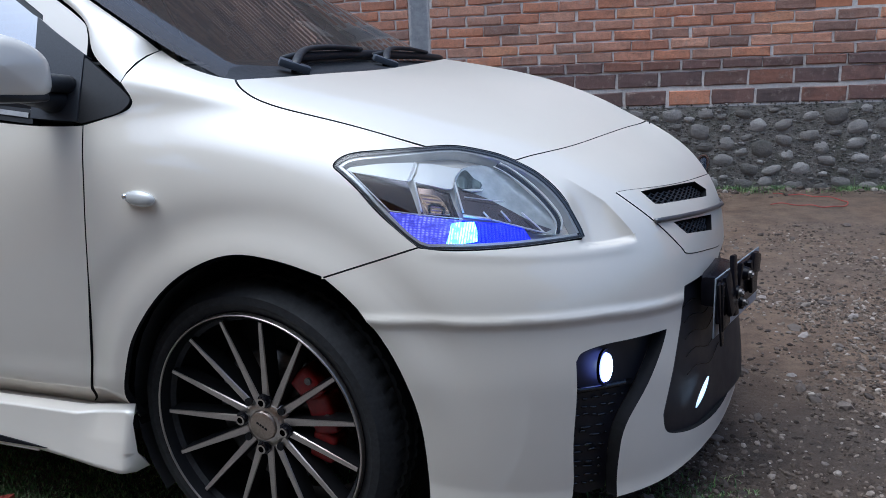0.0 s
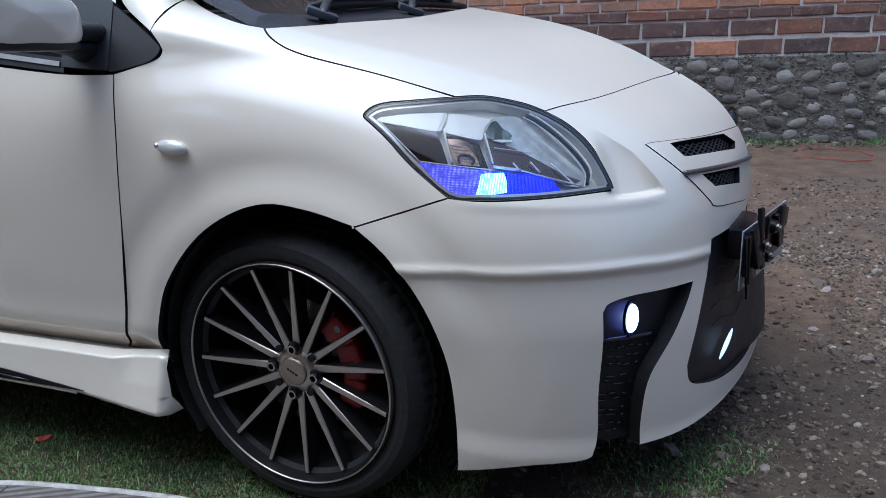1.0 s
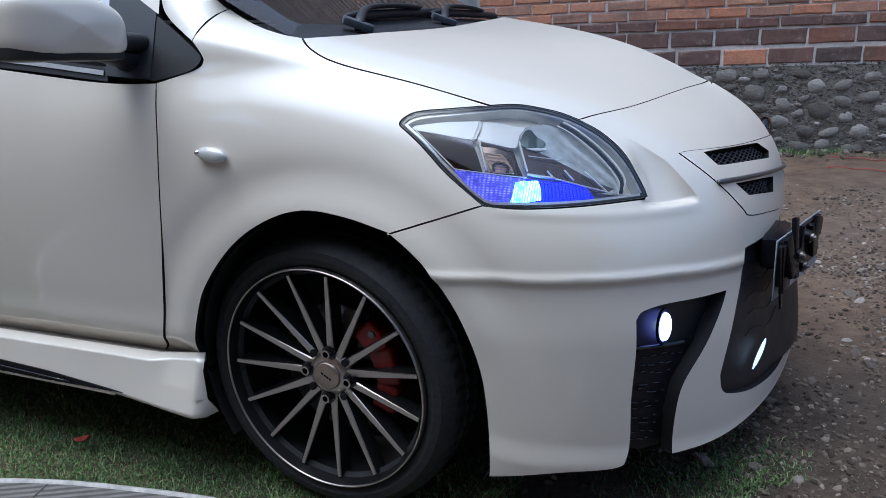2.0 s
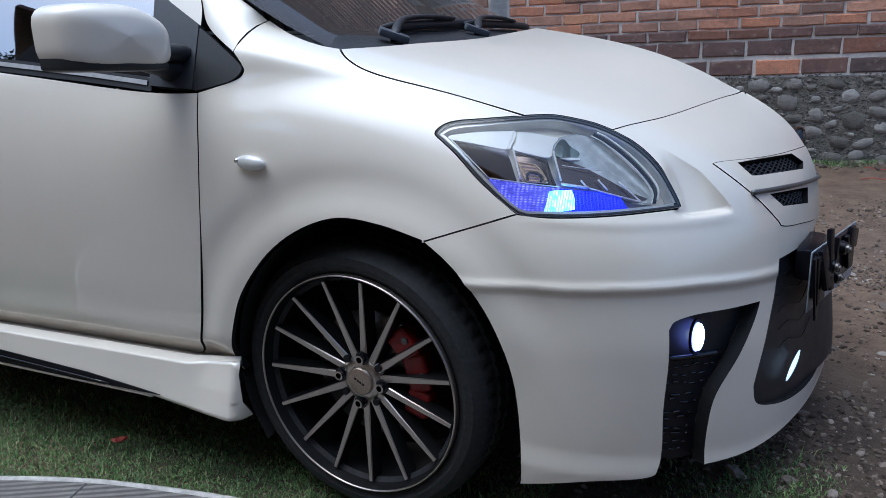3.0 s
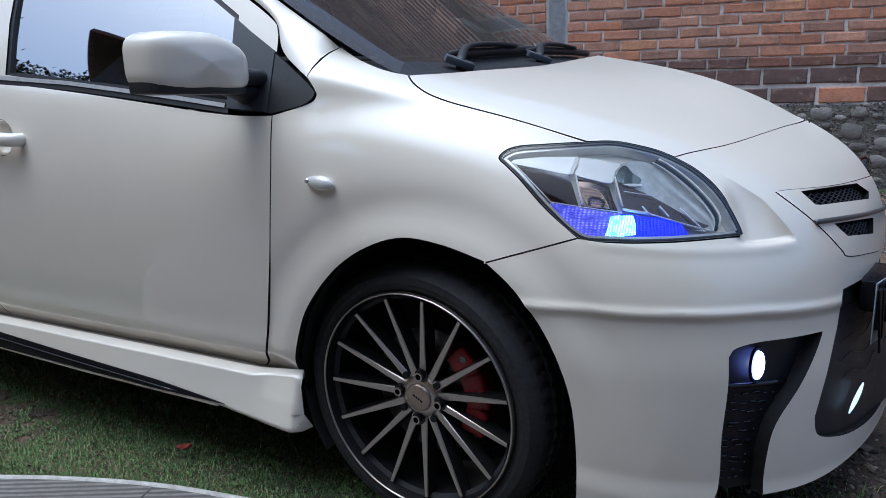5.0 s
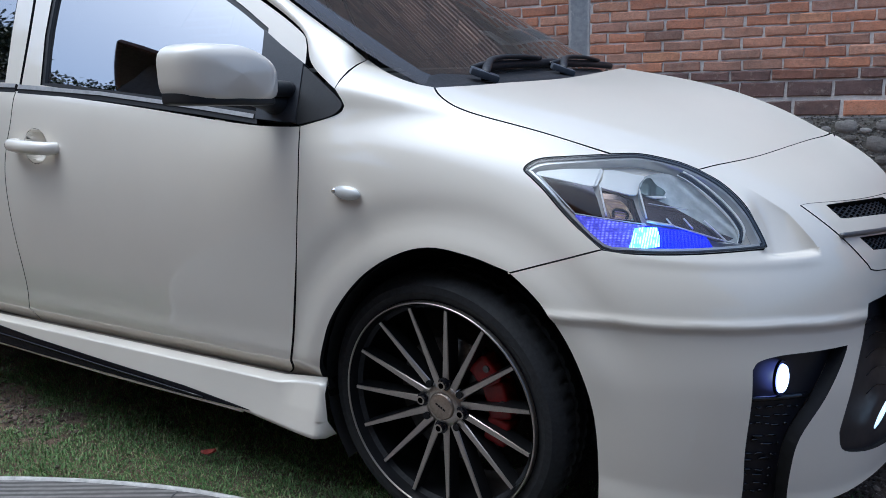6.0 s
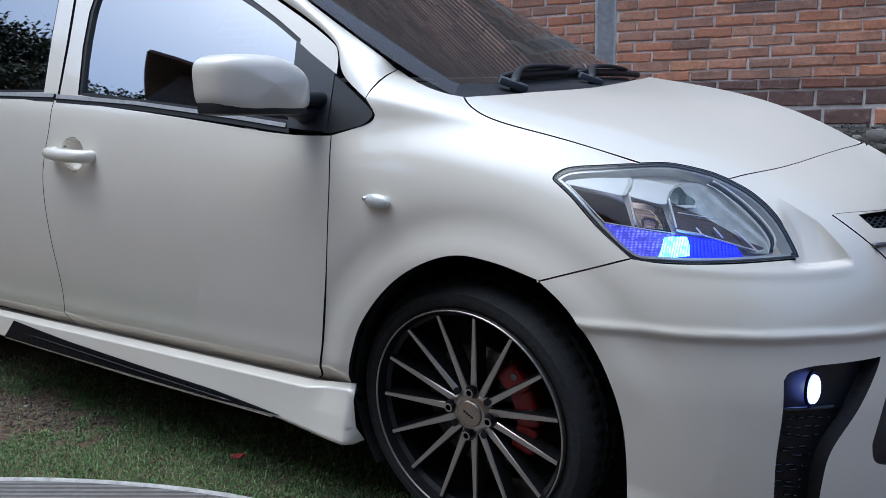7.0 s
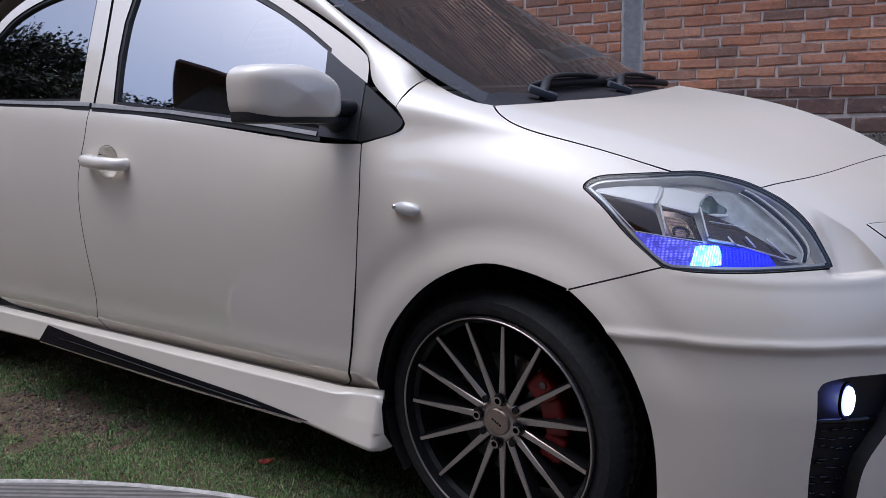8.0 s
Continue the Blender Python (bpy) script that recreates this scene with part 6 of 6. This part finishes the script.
def tiled_house():
    """The neighbour behind the brick wall: a steep clay-tile roof in lapped courses over plastered walls."""
    h = thing("house", "neighbouring house behind the brick wall with a brown tiled roof", "house", tuple(WALL_M @ Vector((0, 4.5, 0))))
    bm = bmesh.new()
    box(bm, (22.6, 8.6, 2.4), WALL_M @ Matrix.Translation((-5.8, 4.9, 1.2)), .02)
    part("walls", bm, plain("neighbour_plaster", (0.45, 0.38, 0.30), 0.9, grain=6, vary=0.2), h)
    roof = Mat("roof_tile", (0.30, 0.16, 0.11), 0.85)
    f = roof.noise(9, 6, .7)
    roof.colour(roof.mix(.6, roof.ramp(roof.island(), (0.0, (0.16, 0.085, 0.065)), (0.5, (0.30, 0.16, 0.115)), (1.0, (0.44, 0.27, 0.20))), roof.ramp(f, (0.3, (0.4, 0.4, 0.4)), (0.7, (1, 1, 1))), "MULTIPLY"))
    verts, faces, own = [], [], random.Random(21)
    slope, lap = 48.0, .125
    c, t = math.cos(radians(slope)), math.sin(radians(slope))
    for row in range(62):
        for col in range(96):
            x0 = -17.4 + col * .245 + (row % 2) * .02
            lift, k = own.uniform(0, .016), len(verts)
            for x in (x0, x0 + .235):
                for along, up in ((row * lap, .045 + lift), (row * lap, .010), ((row + 1.12) * lap, .012 + lift * .3)):
                    verts.append(WALL_M @ Vector((x, -.25 + along * c - up * t, 2.30 + along * t + up * c)))
            faces += [(k, k + 3, k + 5, k + 2), (k + 1, k + 4, k + 3, k)]
    ob = part("roof_tiles", mesh("roof_tiles", verts, faces, roof.m, False), None, h, "brown clay tiles in lapped courses")
    tagged(ob, kind="stuff")
    bm = bmesh.new()
    ends = [[bm.verts.new(WALL_M @ Vector((x, y, z))) for y, z in ((-.25, 2.26), (-.25, 2.29), (4.95, 8.04), (9.9, 2.40), (9.9, 2.26))] for x in (-17.6, 6.1)]
    for i in range(5):
        bm.faces.new((ends[0][i], ends[0][(i + 1) % 5], ends[1][(i + 1) % 5], ends[1][i]))
    bm.faces.new(ends[0][::-1]), bm.faces.new(ends[1])
    bmesh.ops.recalc_face_normals(bm, faces=bm.faces)
    part("roof_body", bm, plain("roof_underside", (0.16, 0.10, 0.075), 0.9, grain=10, vary=0.3), h)


tiled_house()

# ---- unseen plastered walls, added to keep low sky light off the car's side ----
def blocking_wall(name, x0, y0, x1, y1, tall):
    long = math.hypot(x1 - x0, y1 - y0)
    bm = bmesh.new()
    at = Matrix.Translation(((x0 + x1) / 2, (y0 + y1) / 2, 0)) @ pose(0, 0, 0, 0, 0, math.degrees(math.atan2(y1 - y0, x1 - x0)))
    box(bm, (long, .14, tall), at @ Matrix.Translation((0, 0, tall / 2)), .01)
    box(bm, (long, .20, .07), at @ Matrix.Translation((0, 0, tall + .03)), .01)
    me = bpy.data.meshes.new(name)
    bm.to_mesh(me), bm.free()
    me.materials.append(plain("blocker_plaster", (0.56, 0.39, 0.21), 0.9, grain=5, vary=0.25))
    tagged(new(name, me), "unseen tan plastered wall with a coping, added to block low sky light", "wall", kind="structure")


blocking_wall("wall_south", -8.6, -4.5, .78, -4.5, 2.75)
blocking_wall("wall_west", -8.6, -3.8, -8.6, 4.2, 2.2)

# ---- bricks of the wall ----
def lay(names, shapes, s0, s1, z0, pitch, h, phase, rng, split=False, proud=.0):
    """One course of separate bricks; beyond s0..s1 nothing is laid; split parts it at the column."""
    s = phase + math.floor((s0 - phase) / pitch) * pitch
    while s < s1:
        w = pitch - .011 + rng.uniform(-.008, .003)
        mid = s + pitch / 2 + rng.uniform(-.004, .004)
        a, b = mid - w / 2, mid + w / 2
        pieces = [(a, b)] if not split or b < -1.268 or a > -1.108 else [(a, min(b, -1.268)), (max(a, -1.108), b)]
        for a, b in pieces:
            if b - a < .02:
                continue
            ob = new(names, rng.choice(shapes))
            ob.parent = WALL
            ob.matrix_basis = Matrix.Translation(((a + b) / 2, -.008 - proud + rng.uniform(-.003, .003), z0 + h / 2 + rng.uniform(-.002, .002))) @ pose(0, 0, 0, 0, rng.uniform(-.7, .7), 0) @ Matrix.Diagonal((b - a, 1, 1, 1))
        s += pitch


def brick_meshes(n, d, h, mat, rng, chip=.006):
    out = []
    for _ in range(n):
        bm = loose_block(rng, d, h, chip)
        me = bpy.data.meshes.new("brick")
        bm.to_mesh(me), bm.free()
        me.materials.append(mat)
        out.append(me)
    return out


rng = random.Random(11)
UP = brick_meshes(14, .05, COURSE - .009, CLAY, rng, .0075)
SOOT = brick_meshes(6, .05, COURSE - .008, DARK_CLAY, rng, .008)
ROW_A = brick_meshes(8, .05, .097, DARK_CLAY, rng, .007)
BRIGHT = brick_meshes(1, .05, .094, CLAY, rng, .006)
lay("brick", ROW_A, -1.0, .5, .632, .288, .118, .257, rng)
lay("brick", BRIGHT, .546, .7, .632, .288, .118, .257, rng)
lay("brick", ROW_A, .85, 2.7, .632, .288, .118, .257, rng)
lay("brick", ROW_A, -1.0, 2.7, .768, .288, .096, .203, rng)
lay("brick", SOOT, -1.4, 2.7, .882, .262, COURSE - .014, .11, rng, True, proud=.006)
for row in range(1, 12):
    lay("brick", UP, -2.35 if row > 3 else -1.4, 1.35 if row > 4 else 2.0, .882 + COURSE * row, BRICK - .004, COURSE - .015, -.72 + (row % 2) * .127 + rng.uniform(-.02, .02), rng, True)


def far_bricks():
    """The rest of the wall's face, joined."""
    verts, faces = [], []
    h = COURSE - .015

    def put(s, z, w, h):
        k = len(verts)
        b = .005
        y = rng.uniform(-.004, .004)
        verts.extend([(s, .02, z), (s + w, .02, z), (s + w, .02, z + h), (s, .02, z + h), (s + b, y, z + b), (s + w - b, y, z + b), (s + w - b, y, z + h - b), (s + b, y, z + h - b)])
        faces.extend([(k + 4, k + 5, k + 6, k + 7)] + [(k + i, k + (i + 1) % 4, k + 4 + (i + 1) % 4, k + 4 + i) for i in range(4)])

    for row in range(0, 19):
        s = -6.8 + (row % 2) * .13
        while s < 6.7:
            near = (row == 0 and -1.6 < s < 2.75) or (0 < row < 12 and (-2.62 if row > 3 else -1.68) < s < (1.38 if row > 4 else 2.03))
            a, b = s, s + BRICK - .018 + rng.uniform(-.006, .004)
            if a < -1.112 < b:
                a = -1.104
            elif a < -1.264 < b:
                b = -1.272
            if not near and b - a > .02 and not (a > -1.27 and b < -1.10):
                put(a, .882 + COURSE * row, b - a, h)
            s += BRICK
    for z, hh in ((.632, .118), (.768, .096)):
        s = -6.8
        while s < 6.7:
            if not -1.25 < s < 2.75:
                put(s, z, .27, hh)
            s += .288
    k = Mat("clay_brick_far", (0.4, 0.14, 0.07), 0.92)
    f = k.noise(35, 8, 0.7)
    k.colour(k.mix(0.55, k.ramp(k.island(), (0.0, (0.66, 0.27, 0.14)), (0.3, (0.58, 0.24, 0.13)), (0.6, (0.70, 0.32, 0.17)), (0.8, (0.32, 0.18, 0.13)), (1.0, (0.66, 0.29, 0.16))), k.ramp(f, (0.25, (0.45, 0.42, 0.40)), (0.7, (1, 1, 1))), "MULTIPLY"))
    k.bump(f, 0.8, 0.006)
    ob = part("brickwork", mesh("brickwork", verts, faces, k.m, False), None, WALL)
    tagged(ob, kind="stuff")


far_bricks()


# ---- river stones of the footing ----
def stone_meshes(n, rng):
    k = Mat("river_stone", (0.2, 0.2, 0.19), 0.85)
    k.own_place(.05, .05, .04)
    f, g = k.noise(28, 8, 0.7), k.noise(6, 4)
    c = k.mix(0.6, k.ramp(k.random(), (0.0, (0.16, 0.145, 0.125)), (0.5, (0.30, 0.275, 0.245)), (1.0, (0.48, 0.45, 0.41))), k.ramp(f, (0.3, (0.4, 0.4, 0.4)), (0.7, (1, 1, 1))), "MULTIPLY")
    k.colour(k.mix(k.ramp(g, (0.55, (0.0,)), (0.7, (0.6,))), c, (0.06, 0.058, 0.042)))
    k.bump(f, 1.0, 0.014)
    out = []
    for i in range(n):
        bm = bmesh.new()
        bmesh.ops.create_icosphere(bm, subdivisions=2, radius=1)
        at = Vector((rng.uniform(0, 90), rng.uniform(0, 90), rng.uniform(0, 90)))
        box_like = rng.uniform(2.0, 3.2)
        for v in bm.verts:
            q = v.co.copy()
            r = (abs(q.x) ** box_like + abs(q.y) ** box_like + abs(q.z) ** box_like) ** (-1 / box_like)
            v.co = q * r * (1 + .26 * noise.noise(q * 1.2 + at) + .12 * noise.noise(q * 2.9 + at))
        me = bpy.data.meshes.new("stone")
        bm.to_mesh(me), bm.free()
        me.polygons.foreach_set("use_smooth", [True] * len(me.polygons))
        me.materials.append(k.m)
        out.append(me)
    return out


STONES = stone_meshes(16, rng)
placed = []
for tries in range(3300):
    s, z = rng.uniform(-.6, 2.9), rng.uniform(.05, .60)
    a = rng.uniform(.056, .080) if tries < 800 else rng.uniform(.034, .052) if tries < 3000 else rng.uniform(.018, .026)
    b = a * rng.uniform(.52, .85)
    if z + b > .622 or len(placed) > 290:
        continue
    if all(((s - t) / (a + c)) ** 2 + ((z - y) / (b + d)) ** 2 > 1.22 for t, y, c, d in placed):
        placed.append((s, z, a, b))
        ob = new("stone", rng.choice(STONES))
        ob.parent = WALL
        ob.matrix_basis = Matrix.Translation((s, .0, z)) @ pose(0, 0, 0, 0, rng.uniform(-14, 14), 0) @ Matrix.Diagonal((a, .022 + a * .12, b, 1))


def mortar_lumps():
    """Grit and small lumps that stand out of the footing's mortar."""
    own = random.Random(8)
    bm = bmesh.new()
    bmesh.ops.create_icosphere(bm, subdivisions=1, radius=1)
    base, tris = [v.co.copy() for v in bm.verts], [tuple(v.index for v in f.verts) for f in bm.faces]
    bm.free()
    verts, faces = [], []
    for _ in range(6500):
        s, z, r = own.uniform(-.7, 3.0), own.uniform(.02, .64), .0035 * (3.4 ** (own.random() ** 1.8))
        k = len(verts)
        verts += [Vector((s + c.x * r * own.uniform(.8, 1.5), -.013 + c.y * r * .7, z + c.z * r * own.uniform(.6, 1.0))) for c in base]
        faces += [tuple(i + k for i in t) for t in tris]
    g = Mat("mortar_grit", (0.2, 0.19, 0.17), 0.95)
    f = g.noise(60, 6, .7)
    g.colour(g.mix(.5, g.ramp(g.island(), (0.0, (0.08, 0.074, 0.062)), (0.6, (0.18, 0.165, 0.142)), (1.0, (0.32, 0.295, 0.26))), g.ramp(f, (0.3, (.4, .4, .4)), (0.7, (1, 1, 1))), "MULTIPLY"))
    tagged(part("mortar_grit", mesh("mortar_grit", verts, faces, g.m), None, WALL, "rough grit in the footing mortar"), kind="stuff")


mortar_lumps()
